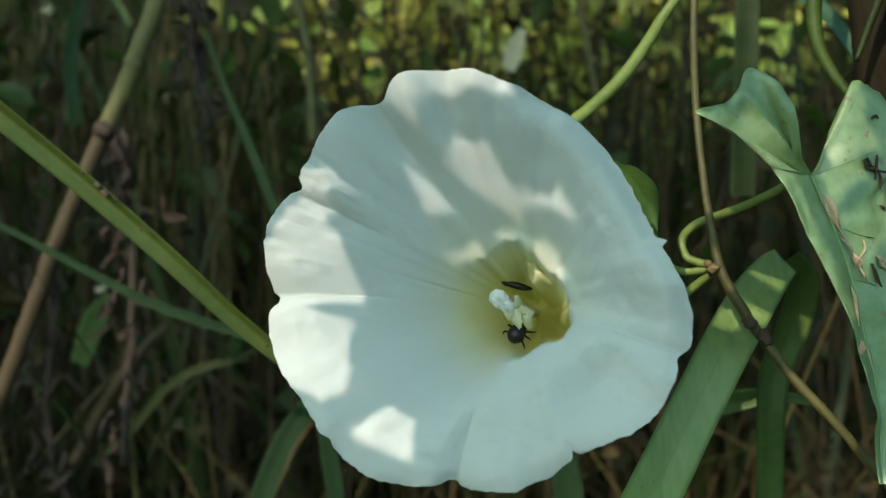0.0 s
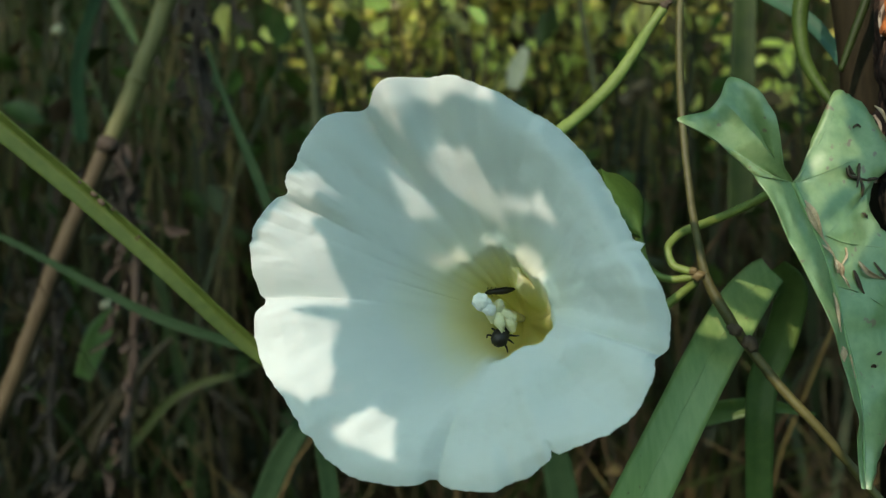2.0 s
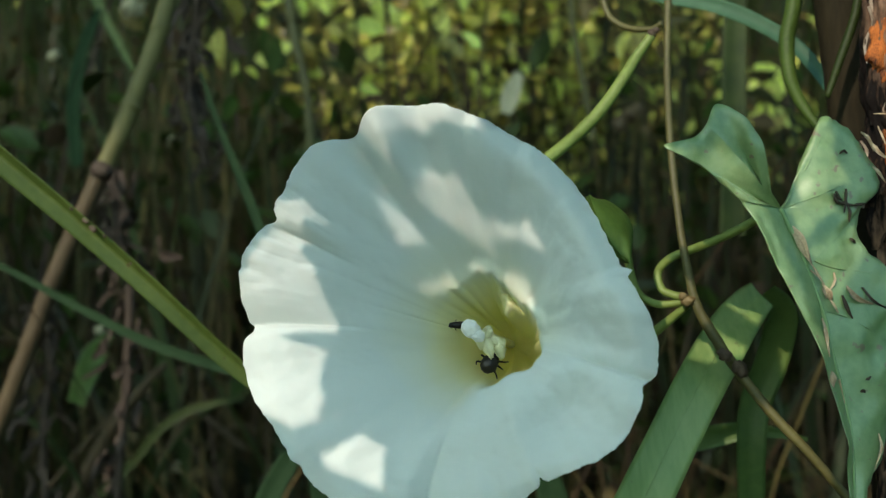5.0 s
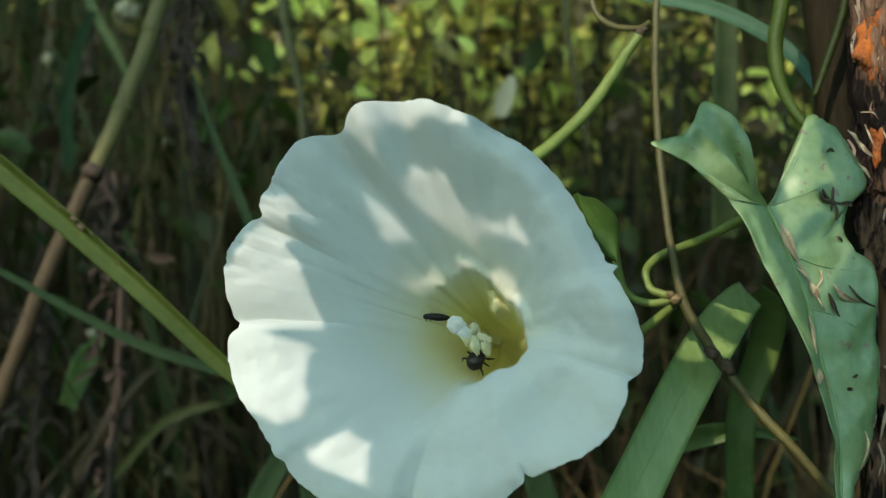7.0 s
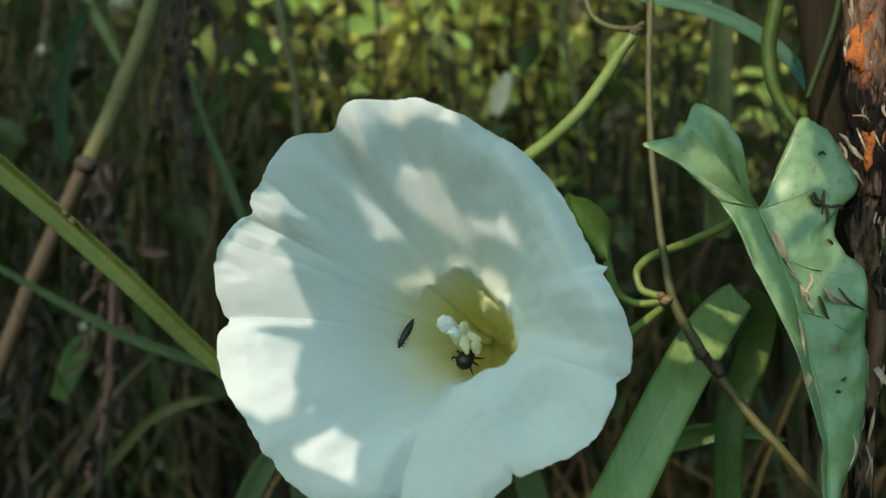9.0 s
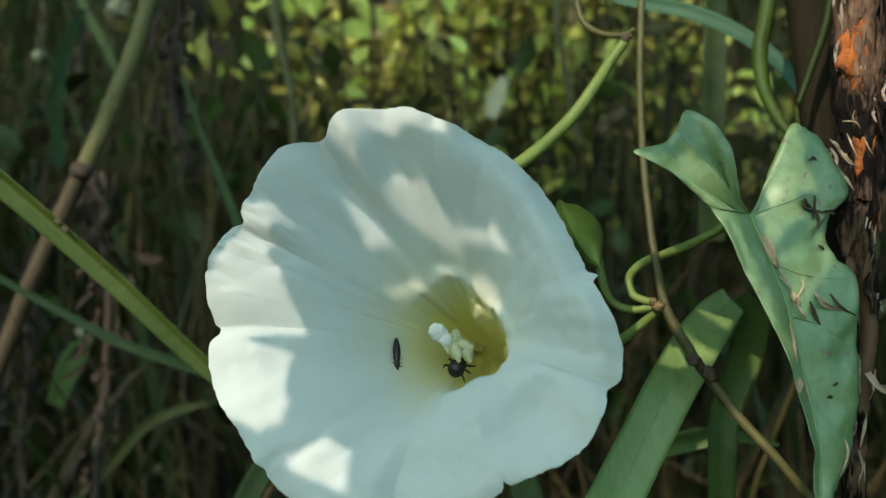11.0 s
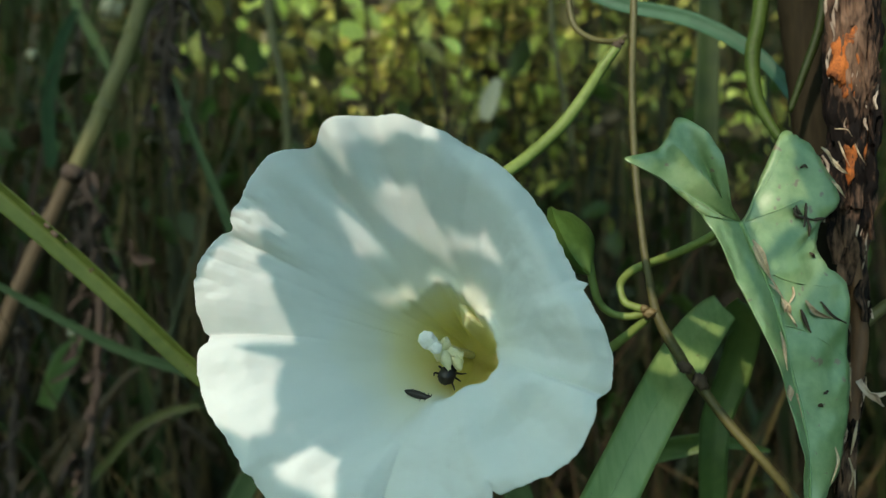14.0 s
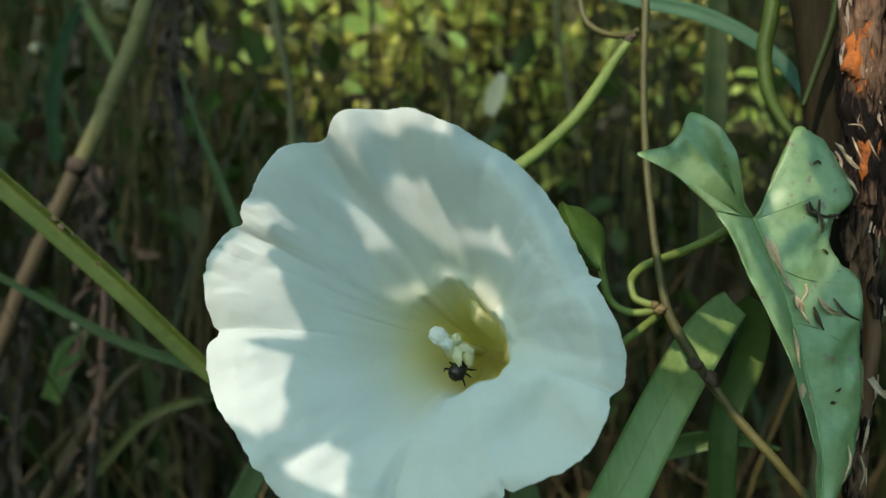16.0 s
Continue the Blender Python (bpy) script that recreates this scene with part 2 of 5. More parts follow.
def part(name, geo, material, parent=None, label=""):
    """One mesh object out of (vertices, faces), under a thing or a part."""
    ob = new(name, mesh_of(name, geo[0], geo[1], material))
    if parent:
        ob.parent = parent
    if label:
        ob["label"] = label
    return ob


def thing(name, label, category, group="", m=None):
    ob = new(name)
    ob.empty_display_size = 0.01
    if m is not None:
        ob.matrix_world = m
    return tagged(ob, label, category, group)


def joined(*geos):
    verts, faces = [], []
    for v, f in geos:
        k = len(verts)
        verts += list(v)
        faces += [tuple(i + k for i in q) for q in f]
    return verts, faces


def spline(points, n):
    """n + 1 places evenly along a smooth curve through the points (any number of coordinates)."""
    p = [Vector(q) for q in points]
    p = [2 * p[0] - p[1]] + p + [2 * p[-1] - p[-2]]
    spans, out = len(p) - 3, []
    for k in range(n + 1):
        x = min(k * spans / n, spans - 1e-6)
        i = int(x)
        t = x - i
        a, b, c, d = p[i:i + 4]
        out.append(0.5 * (2 * b + (c - a) * t + (2 * a - 5 * b + 4 * c - d) * t * t + (3 * b - a - 3 * c + d) * t ** 3))
    return out


def tube(points, radii, n=40, sides=10, rough=0.0, grain=900.0, fibre=1.0):
    """A round stem through the points, with radii along it; rough: uneven by that share of the radius."""
    line = spline(points, n)
    rad = [r[0] for r in spline([(r, 0, 0) for r in radii], n)]
    verts, faces = [], []
    side = Vector((1, 0, 0.01))
    for k, p in enumerate(line):
        ahead = (line[min(k + 1, n)] - line[max(k - 1, 0)]).normalized()
        side = (side - ahead * side.dot(ahead)).normalized()
        up = ahead.cross(side)
        for j in range(sides):
            a = 2 * math.pi * j / sides
            d = side * math.cos(a) + up * math.sin(a)
            r = rad[k]
            if rough:
                q = p + d * rad[k]
                q = Vector((q.x, q.y, q.z * fibre)) * grain
                r *= 1 + rough * noise.noise(q) + rough * 0.6 * noise.noise(q * 2.7)
            verts.append(p + d * r)
    for k in range(n):
        for j in range(sides):
            a, b = k * sides + j, k * sides + (j + 1) % sides
            faces.append((a, b, b + sides, a + sides))
    verts += [line[0], line[-1]]
    for j in range(sides):
        faces.append(((j + 1) % sides, j, len(verts) - 2))
        faces.append((n * sides + j, n * sides + (j + 1) % sides, len(verts) - 1))
    return verts, faces


def blade(points, widths, facing=(0, -1, 0), fold=0.2, n=40, across=6, twist=(0, 0), thick=0.00018, wave=0.0):
    """A grass blade: a folded strip of given widths along the points, with two sides; facing: where its upper side looks."""
    line = spline(points, n)
    wid = [w[0] for w in spline([(w, 0, 0) for w in widths], n)]
    top, low, faces = [], [], []
    for k, p in enumerate(line):
        ahead = (line[min(k + 1, n)] - line[max(k - 1, 0)]).normalized()
        out = Vector(facing)
        out = (out - ahead * out.dot(ahead)).normalized()
        turn = Matrix.Rotation(radians(twist[0] + (twist[1] - twist[0]) * k / n), 3, ahead)
        out = turn @ out
        side = ahead.cross(out).normalized()
        for j in range(across + 1):
            x = j / across * 2 - 1
            w = wid[k] / 2
            q = p + side * (x * w) + out * (abs(x) * w * fold + wave * w * math.sin(9.0 * k / n + 2.0 * x) * x * x)
            top.append(q)
            low.append(q - out * thick * (1.6 - abs(x)))
    m = across + 1
    for k in range(n):
        for j in range(across):
            a = k * m + j
            faces.append((a, a + 1, a + m + 1, a + m))
            b = a + len(top)
            faces.append((b, b + m, b + m + 1, b + 1))
    s = len(top)
    for k in range(n):
        for a, b in ((k * m, (k + 1) * m), (k * m + across, (k + 1) * m + across)):
            faces.append((a, b, b + s, a + s))
    return top + low, faces


def blob(centre, size, turn=(0, 0, 0), rings=10, sides=14, lumps=0.0, grain=800.0):
    """A lumpy ellipsoid."""
    m = pose(*centre, *turn)
    verts, faces = [m @ Vector((0, 0, size[2]))], []
    for i in range(1, rings):
        a = math.pi * i / rings
        for j in range(sides):
            b = 2 * math.pi * j / sides
            d = Vector((math.sin(a) * math.cos(b), math.sin(a) * math.sin(b), math.cos(a)))
            k = 1 + lumps * noise.noise(d * 2.2 + Vector(centre) * grain)
            verts.append(m @ Vector((d.x * size[0] * k, d.y * size[1] * k, d.z * size[2] * k)))
    verts.append(m @ Vector((0, 0, -size[2])))
    last = len(verts) - 1
    for j in range(sides):
        faces.append((0, 1 + j, 1 + (j + 1) % sides))
        faces.append((last, last - sides + (j + 1) % sides, last - sides + j))
    for i in range(rings - 2):
        for j in range(sides):
            a, b = 1 + i * sides + j, 1 + i * sides + (j + 1) % sides
            faces.append((a, a + sides, b + sides, b))
    return verts, faces


def bump_at(x, centre, width):
    return math.exp(-((x - centre) / width) ** 2)


def smooth(a, b, x):
    t = min(max((x - a) / (b - a), 0.0), 1.0)
    return t * t * (3 - 2 * t)


def turn_gap(a, b):
    """The angle from b to a, in radians between -pi and pi."""
    return (a - b + math.pi) % (2 * math.pi) - math.pi


# -- the bindweed flower: a trumpet whose local z looks out of its mouth --
FLOWER = Matrix(((0.96543, 0.05416, -0.25498, -0.00138), (-0.26067, 0.20058, -0.94436, 0.0), (0.0, 0.97818, 0.20776, 0.39112), (0, 0, 0, 1)))
# folds where the petals join: angle, depth of the crease, its width, where it starts, notch in the rim, overlap on the next petal
FOLDS = ((163, 0.25, 1.2, 0.05, 0.0, 0.0), (154, 1.3, 1.6, 0.55, 1.2, 2.4), (187, 1.0, 1.8, 0.45, 1.3, -3.0), (263, 1.5, 3, 0.45, 1.1, 1.6),
         (341, 1.0, 3, 0.30, 1.0, 3.2), (16, 0.6, 5, 0.70, 0.2, 0.0), (121.5, 4.8, 5, 0.36, 0.3, 0.0), (112, -1.3, 4, 0.45, 0.0, 0.0), (101, 1.3, 4, 0.50, 0.0, 0.0),
         (86, 0.7, 3, 0.6, 0.0, 0.0), (70, 0.6, 3, 0.5, 0.0, 0.0), (301, 0.4, 0.8, 0.88, 1.1, 0.0), (229, 0.5, 1.4, 0.80, 0.5, 0.0), (286, 0.5, 3, 0.6, 0.5, 0.0))
WAVES = ((-2.20, -0.48), (0.03, -1.02), (0.74, -1.02), (0.35, -0.42), (-0.25, -0.34), (0.21, -0.27), (-0.13, -0.09), (-0.00, 0.16), (0.27, 0.15), (0.02, -0.30), (0.11, 0.03), (-0.13, -0.09))
MOUTH = (2.7, -1.1)


def window(a, centre, half, edge):
    """1 within half degrees of centre, falling to 0 over edge degrees more."""
    return 1 - smooth(radians(half), radians(half + edge), abs(turn_gap(a, radians(centre))))


def corolla(a, s):
    """A place on the trumpet's inner side, in metres: a is the angle round its axis, s runs from the throat (0) to the rim (1)."""
    rim = 31.0 + sum(c * math.cos((k + 1) * a) + d * math.sin((k + 1) * a) for k, (c, d) in enumerate(WAVES))
    frill = 0.22 * noise.noise(Vector((math.cos(a) * 15, math.sin(a) * 15, 2.3))) + 0.20 * noise.noise(Vector((math.cos(a) * 42, math.sin(a) * 42, 5.1)))
    frill += 1.2 * bump_at(turn_gap(a, radians(15.5)), 0, 0.020) + 0.45 * bump_at(turn_gap(a, radians(131)), 0, 0.09)
    r = 0.6 + (rim - 0.6) * s + frill * smooth(0.86, 1.0, s)
    # an open funnel on one side; on the other the tube's mouth has a crisp, pleated edge
    crisp = window(a, 26, 104, 42)
    lobe = window(a, -56, 26, 26)
    upper = window(a, 70, 66, 32)
    edge = 0.275 + 0.018 * math.cos(5 * a - 1.4) * upper + 0.022 * lobe + 0.028 * window(a, -4, 24, 26) + 0.012 * noise.noise(Vector((math.cos(a) * 7, math.sin(a) * 7, 1.7)))
    soft = -37 * (1 - s) ** 2.2
    if s > edge:
        hard = -16.0 * ((1 - s) / (1 - edge)) ** 1.5
        hard += (1.5 + 0.7 * math.cos(5 * a - 1.4)) * upper * bump_at(s, edge, 0.055)
    else:
        u = (edge - s) / edge
        tongue = bump_at(turn_gap(a, radians(60)), 0, 0.50) * smooth(0.10, 0.26, u) * (1 - smooth(0.50, 0.66, u))
        hard = -16.0 - 21 * (1 - (1 - u) ** 2.2) * (1 - 0.74 * tongue) + (1.5 + 0.7 * math.cos(5 * a - 1.4)) * upper * bump_at(u, 0, 0.22)
        # pleats of the tube's wall, one of them a rounded tongue
        r -= 1.2 * bump_at(turn_gap(a, radians(112)), 0, 0.3) * bump_at(u, 0.3, 0.2)
    h = crisp * hard + (1 - crisp) * soft
    # a lobe that swells up over the throat
    h += 7.6 * lobe * bump_at(s, edge + 0.035, 0.035 if s < edge + 0.035 else 0.33)
    h += 2.4 * window(a, 2, 14, 20) * (1 - lobe) * bump_at(s, 0.31, 0.06 if s < 0.31 else 0.26)
    # soft swellings and hollows between the folds
    h += 1.1 * s ** 2 * math.sin(5 * a + 0.6) * (1 - 0.5 * s) + 0.8 * s ** 4 * math.sin(3 * a + 2.0)
    h += 0.25 * s ** 5 * math.sin(13 * a + 0.4)
    h -= 2.6 * window(a, -38, 6, 18) * bump_at(s, 0.72, 0.17)
    q = Vector((math.cos(a) * 2.2, math.sin(a) * 2.2, s * 1.3))
    h += 1.0 * s * noise.noise(q) + 0.7 * s * s * noise.noise(Vector((math.cos(a) * 9, math.sin(a) * 9, s * 2.5)))
    flat = Vector((r * math.cos(a) * 0.16, r * math.sin(a) * 0.16, 4.4))
    h += smooth(0.3, 0.6, s) * (0.65 * noise.noise(flat) + 0.26 * noise.noise(flat * 2.7) + 0.07 * noise.noise(flat * 7))
    h += 0.10 * smooth(0.5, 0.9, s) * noise.noise(Vector((math.cos(a) * 26, math.sin(a) * 26, s * 4)))
    crumple = math.exp(-(turn_gap(a, radians(158)) / 0.28) ** 4) * smooth(0.68, 0.92, s)
    h += 0.6 * crumple * (1 - abs(noise.noise(Vector((math.cos(a) * 20, math.sin(a) * 20, s * 5)))) * 3)
    # the rim rolls back, most of all on one side
    h -= 0.5 * smooth(0.86, 1.0, s) ** 2 + 2.6 * window(a, 32, 36, 26) * smooth(0.80, 1.0, s) ** 2
    h -= 0.45 * bump_at(turn_gap(a, radians(172)), 0, 0.022) * bump_at(s, 0.33, 0.12)
    for angle, deep, wide, start, notch, overlap in FOLDS:
        gap = turn_gap(a, radians(angle))
        g = bump_at(gap, 0, radians(wide))
        if overlap < 0 and gap < 0:
            h += overlap * smooth(0.0, 0.03, -gap) * math.exp(gap / 0.12) * smooth(start, 0.80, s)
        elif overlap > 0 and gap > 0:
            h -= overlap * smooth(0.0, 0.04, gap) * math.exp(-gap / (0.30 if angle > 300 else 0.16)) * smooth(start, 0.85, s)
        h -= deep * g * smooth(start, 0.95, s)
        r -= notch * g * smooth(0.88, 1.0, s)
    # the mouth's plane leans a little against the tube
    h += s * (1.5 - 0.13 * r * math.cos(a) + 0.08 * r * math.sin(a))
    sag = 1 - smooth(0.22, 0.85, s)
    return Vector((r * math.cos(a) + MOUTH[0] * sag, r * math.sin(a) + MOUTH[1] * sag, h)) * 0.001


BEETLE_AT = pose(0.0056, 0.0167, 0.3809, 70, -55, 10)
def flower():
    root = thing("bindweed_flower", "large white trumpet-shaped bindweed flower with a yellow-green throat", "flower", m=FLOWER)
    around, along = 420, 120
    verts, faces = [], []
    for i in range(along + 1):
        s = (i / along) ** 0.9
        for j in range(around):
            verts.append(corolla(2 * math.pi * j / around, s))
    for i in range(along):
        for j in range(around):
            a, b = i * around + j, i * around + (j + 1) % around
            faces.append((a, b, b + around, a + around))
    trumpet = part("corolla", (verts, faces), PETAL, root, "thin white corolla of five fused petals with a crinkled rim")
    skin = trumpet.modifiers.new("thickness", "SOLIDIFY")
    skin.thickness, skin.offset = 0.00022, -1
    # style and two-lobed stigma
    mm = 0.001
    tip = Vector((1.2, -1.6, -12.5)) * mm
    part("style", tube([(0.0027, -0.0011, -0.036), (0.0024, -0.0013, -0.026), tuple(tip)], (0.0008, 0.0007, 0.0006), 20, 8), ANTHER, root, "slender pale yellow style")
    part("stigma", joined(blob(tip + Vector((-0.6, 0.5, 0.6)) * mm, (0.0016, 0.0014, 0.0014), (20, 30, -30), 20, 28, 0.22),
                          blob(tip + Vector((0.6, -0.6, 0.2)) * mm, (0.0012, 0.0010, 0.0011), (40, 10, -40), 20, 28, 0.22)), STIGMA, root, "plump white two-lobed stigma")
    for x, y, z in ((3.0, -1.8, -15.0), (4.2, -2.8, -16.5), (3.2, -3.9, -15.5), (4.7, -4.2, -17.5), (2.3, -2.9, -14.6)):
        top = Vector((x, y, z)) * mm
        a = math.atan2(y, x)
        foot = Vector((2.2 * math.cos(a * 3), 2.2 * math.sin(a * 3), -36)) * mm
        stalk = part("stamen", tube([foot, (foot + top) / 2 + Vector((0.0006, -0.0004, 0)), top], (0.0008, 0.0007, 0.0005), 14, 7), ANTHER, root)
        part("anther", blob(top + Vector((-0.0002, 0.0002, 0.0004)), (0.0011, 0.0009, 0.0020), (25 * math.sin(x * 7), 40 + 20 * math.cos(y * 5), 30 * x), 10, 12, 0.55), ANTHER, stalk)
    # green cup behind the tube
    for k in range(3):
        a = 2 * math.pi * k / 3
        c, d = math.cos(a), math.sin(a)
        part("sepal", blade([(3 * mm * c, 3 * mm * d, -0.047), (9.5 * mm * c, 9.5 * mm * d, -0.037), (15.5 * mm * c, 15.5 * mm * d, -0.025)], (0.004, 0.011, 0.001),
                            (c, d, 0.1), -0.2, 16, 6), STEM_GREEN, root)
    return root


def beetle():
    """The round dark beetle that clings beneath the stigma."""
    root = thing("beetle", "small round black beetle clinging to the anthers inside the flower", "beetle", m=BEETLE_AT)
    part("body", blob((0, 0, 0.0009), (0.0017, 0.0015, 0.0012), lumps=0.15, grain=300), BLACK_SHELL, root)
    part("thorax", blob((0.0013, 0, 0.0009), (0.0007, 0.0010, 0.0008), lumps=0.1), BLACK_SHELL, root)
    part("head", blob((0.0019, 0, 0.0008), (0.0004, 0.0006, 0.0005), lumps=0.1), BLACK_SHELL, root)
    for side in (-1, 1):
        for k, x in enumerate((0.0012, 0.0005, -0.0004)):
            reach = 0.0024 if side < 0 else 0.0019
            part("leg", tube([(x, side * 0.0010, 0.0006), (x + 0.0004 * (1 - k), side * 0.0019, 0.0013), (x + 0.0009 * (1 - k), side * reach, 0.0001)],
                             (0.00020, 0.00016, 0.00010), 10, 6), BLACK_SHELL, root)
        part("antenna", tube([(0.0022, side * 0.0003, 0.0009), (0.0027, side * 0.0006, 0.0012), (0.0031, side * 0.0009, 0.0010)], (0.0001, 0.00008, 0.00014), 8, 5), BLACK_SHELL, root)
    return root


def thrips():
    """The slender dark insect that walks round the throat; its local x is its way ahead."""
    root = thing("slender_insect", "tiny slender black insect walking over the white petal", "insect")
    part("abdomen", tube([(-0.0031, 0, 0.00035), (-0.0026, 0, 0.0005), (-0.0014, 0, 0.0006), (-0.0002, 0, 0.0006), (0.0012, 0, 0.00055), (0.0018, 0, 0.0005)],
                         (0.00006, 0.00032, 0.00060, 0.00064, 0.00048, 0.00036), 36, 12, 0.06, 2600), BLACK_SHELL, root)
    part("thorax", blob((0.0017, 0, 0.00055), (0.0007, 0.00052, 0.00046)), BLACK_SHELL, root)
    part("head", blob((0.0025, 0, 0.0005), (0.00045, 0.00036, 0.00034)), BLACK_SHELL, root)
    for side in (-1, 1):
        for x in (0.0020, 0.0014, 0.0006):
            part("leg", tube([(x, side * 0.0003, 0.0004), (x, side * 0.0008, 0.0006), (x - 0.0003, side * 0.0010, 0.00002)], (0.00006, 0.00005, 0.00003), 8, 5), BLACK_SHELL, root)
        part("antenna", tube([(0.0028, side * 0.0001, 0.0006), (0.0033, side * 0.0004, 0.0007), (0.0037, side * 0.0005, 0.0005)], (0.00007, 0.00006, 0.00005), 8, 5), BLACK_SHELL, root)
    return root


def lamina(mid, edge, n=60, across=14, dome=0.0, ripple=0.0011, thick=0.00025, ragged=0.0):
    """Half a leaf between its rib and its edge, slightly domed and rippled, with two sides."""
    a, b = spline(mid, n), spline(edge, n)
    if ragged:
        b = [q + (a[k] - q).normalized() * ragged * (max(noise.noise(q * 700), 0) * 1.6 + max(noise.noise(q * 210 + Vector((3, 1, 2))), 0) * 2.2) for k, q in enumerate(b)]
    top, faces = [], []
    m = across + 1
    for k in range(n + 1):
        for j in range(m):
            x = j / across
            p = a[k].lerp(b[k], x)
            q = Vector((0, -1, 0)) * (dome * math.sin(math.pi * x) + ripple * noise.noise(p * 160) + ripple * 0.6 * x * noise.noise(p * 420))
            top.append(p + q)
    low = [p + Vector((0, thick, 0)) for p in top]
    s = len(top)
    for k in range(n):
        for j in range(across):
            i = k * m + j
            faces += [(i, i + 1, i + m + 1, i + m), (i + s, i + m + s, i + m + 1 + s, i + 1 + s)]
        i = k * m + across
        faces.append((i, i + s, i + m + s, i + m))
    return top + low, faces


LEAF_SURFACE = []


def on_leaf(p, lift=0.00015):
    """The place on the leaf's upper side at p's height and side."""
    near = min(LEAF_SURFACE, key=lambda q: (q.x - p[0]) ** 2 + (q.z - p[2]) ** 2)
    return Vector((p[0], near.y - lift, p[2]))


def bindweed_leaf():
    root = thing("bindweed_leaf", "arrow-shaped green bindweed leaf, folded, nibbled and strewn with chaff", "leaf")
    rib = [(0.0604, 0.0319, 0.4080), (0.0628, 0.0312, 0.4022), (0.0655, 0.0305, 0.3949), (0.0678, 0.0297, 0.3876), (0.0691, 0.0290, 0.3804), (0.0704, 0.0275, 0.3734), (0.0713, 0.0261, 0.3655), (0.0706, 0.0232, 0.3536)]
    j = rib[0]
    part("left_lobe", lamina([j, (0.0596, 0.0319, 0.4083), (0.0583, 0.0312, 0.4095), (0.0570, 0.0305, 0.4100), (0.0585, 0.0319, 0.4085), j], 
         [(0.0592, 0.0312, 0.4095), (0.0563, 0.0290, 0.4146), (0.0555, 0.0275, 0.4201), (0.0517, 0.0268, 0.4248), (0.0474, 0.0275, 0.4268), (0.0450, 0.0254, 0.4229)], dome=0.0009), LEAF_GREEN, root)
    part("lobe_flap", lamina([j, (0.0590, 0.0319, 0.4083), (0.0567, 0.0312, 0.4095), (0.0557, 0.0305, 0.4093), j], 
         [(0.0450, 0.0254, 0.4229), (0.0425, 0.0246, 0.4204), (0.0367, 0.0225, 0.4186), (0.0433, 0.0239, 0.4155), (0.0517, 0.0268, 0.4091)], dome=0.0009), LEAF_GREEN, root)
    part("left_half", lamina(rib, [(0.0517, 0.0268, 0.4091), (0.0548, 0.0261, 0.4040), (0.0574, 0.0261, 0.3981), (0.0609, 0.0254, 0.3912), (0.0642, 0.0246, 0.3840), (0.0667, 0.0239, 0.3760), (0.0687, 0.0225, 0.3662), (0.0692, 0.0217, 0.3540)],
         dome=0.0004), LEAF_GREEN, root, "pale underside turned up along the fold")
    part("right_lobe", lamina([j, j, (0.0612, 0.0322, 0.4079), (0.0621, 0.0326, 0.4077), (0.0627, 0.0319, 0.4059), (0.0640, 0.0312, 0.4022), (0.0653, 0.0305, 0.3975)],
         [(0.0624, 0.0326, 0.4094), (0.0644, 0.0341, 0.4129), (0.0666, 0.0363, 0.4190), (0.0716, 0.0384, 0.4267), (0.0766, 0.0384, 0.4224), (0.0816, 0.0377, 0.4134), (0.0775, 0.0370, 0.4079)], dome=0.0008, ragged=0.0009), LEAF_GREEN, root)
    part("right_half", lamina([j, (0.0634, 0.0309, 0.4005), (0.0655, 0.0305, 0.3949), (0.0678, 0.0297, 0.3876), (0.0691, 0.0290, 0.3804), (0.0704, 0.0275, 0.3734), (0.0713, 0.0261, 0.3655), (0.0706, 0.0232, 0.3536)],
         [(0.0777, 0.0370, 0.4081), (0.0766, 0.0363, 0.4039), (0.0781, 0.0363, 0.4005), (0.0825, 0.0363, 0.3960), (0.0823, 0.0348, 0.3862), (0.0815, 0.0333, 0.3746), (0.0791, 0.0305, 0.3636), (0.0722, 0.0246, 0.3532)], dome=0.0010, ragged=0.0004), LEAF_GREEN, root)
    for half in root.children:
        LEAF_SURFACE.extend(v.co for v in half.data.vertices[:len(half.data.vertices) // 2])
    part("rib", tube([(p[0], p[1] - 0.0001, p[2]) for p in rib], (0.0005, 0.0004, 0.0003), 50, 6), LEAF_RIB, root, "pale raised rib")
    for a, b, c in (((0.0606, 0.0319, 0.4079), (0.0652, 0.0331, 0.4094), (0.0728, 0.0355, 0.4123)), ((0.0606, 0.0319, 0.4078), (0.0658, 0.0345, 0.4151), (0.0714, 0.0380, 0.4246)),
                    ((0.0642, 0.0302, 0.3991), (0.0701, 0.0319, 0.3969), (0.0787, 0.0348, 0.3958)), ((0.0669, 0.0290, 0.3892), (0.0729, 0.0312, 0.3875), (0.0805, 0.0341, 0.3831))):
        part("vein", tube([on_leaf(q, 0.00005) for q in spline((a, b, c), 10)], (0.00016, 0.00013, 0.00006), 24, 6), LEAF_GREEN, root)
    return root


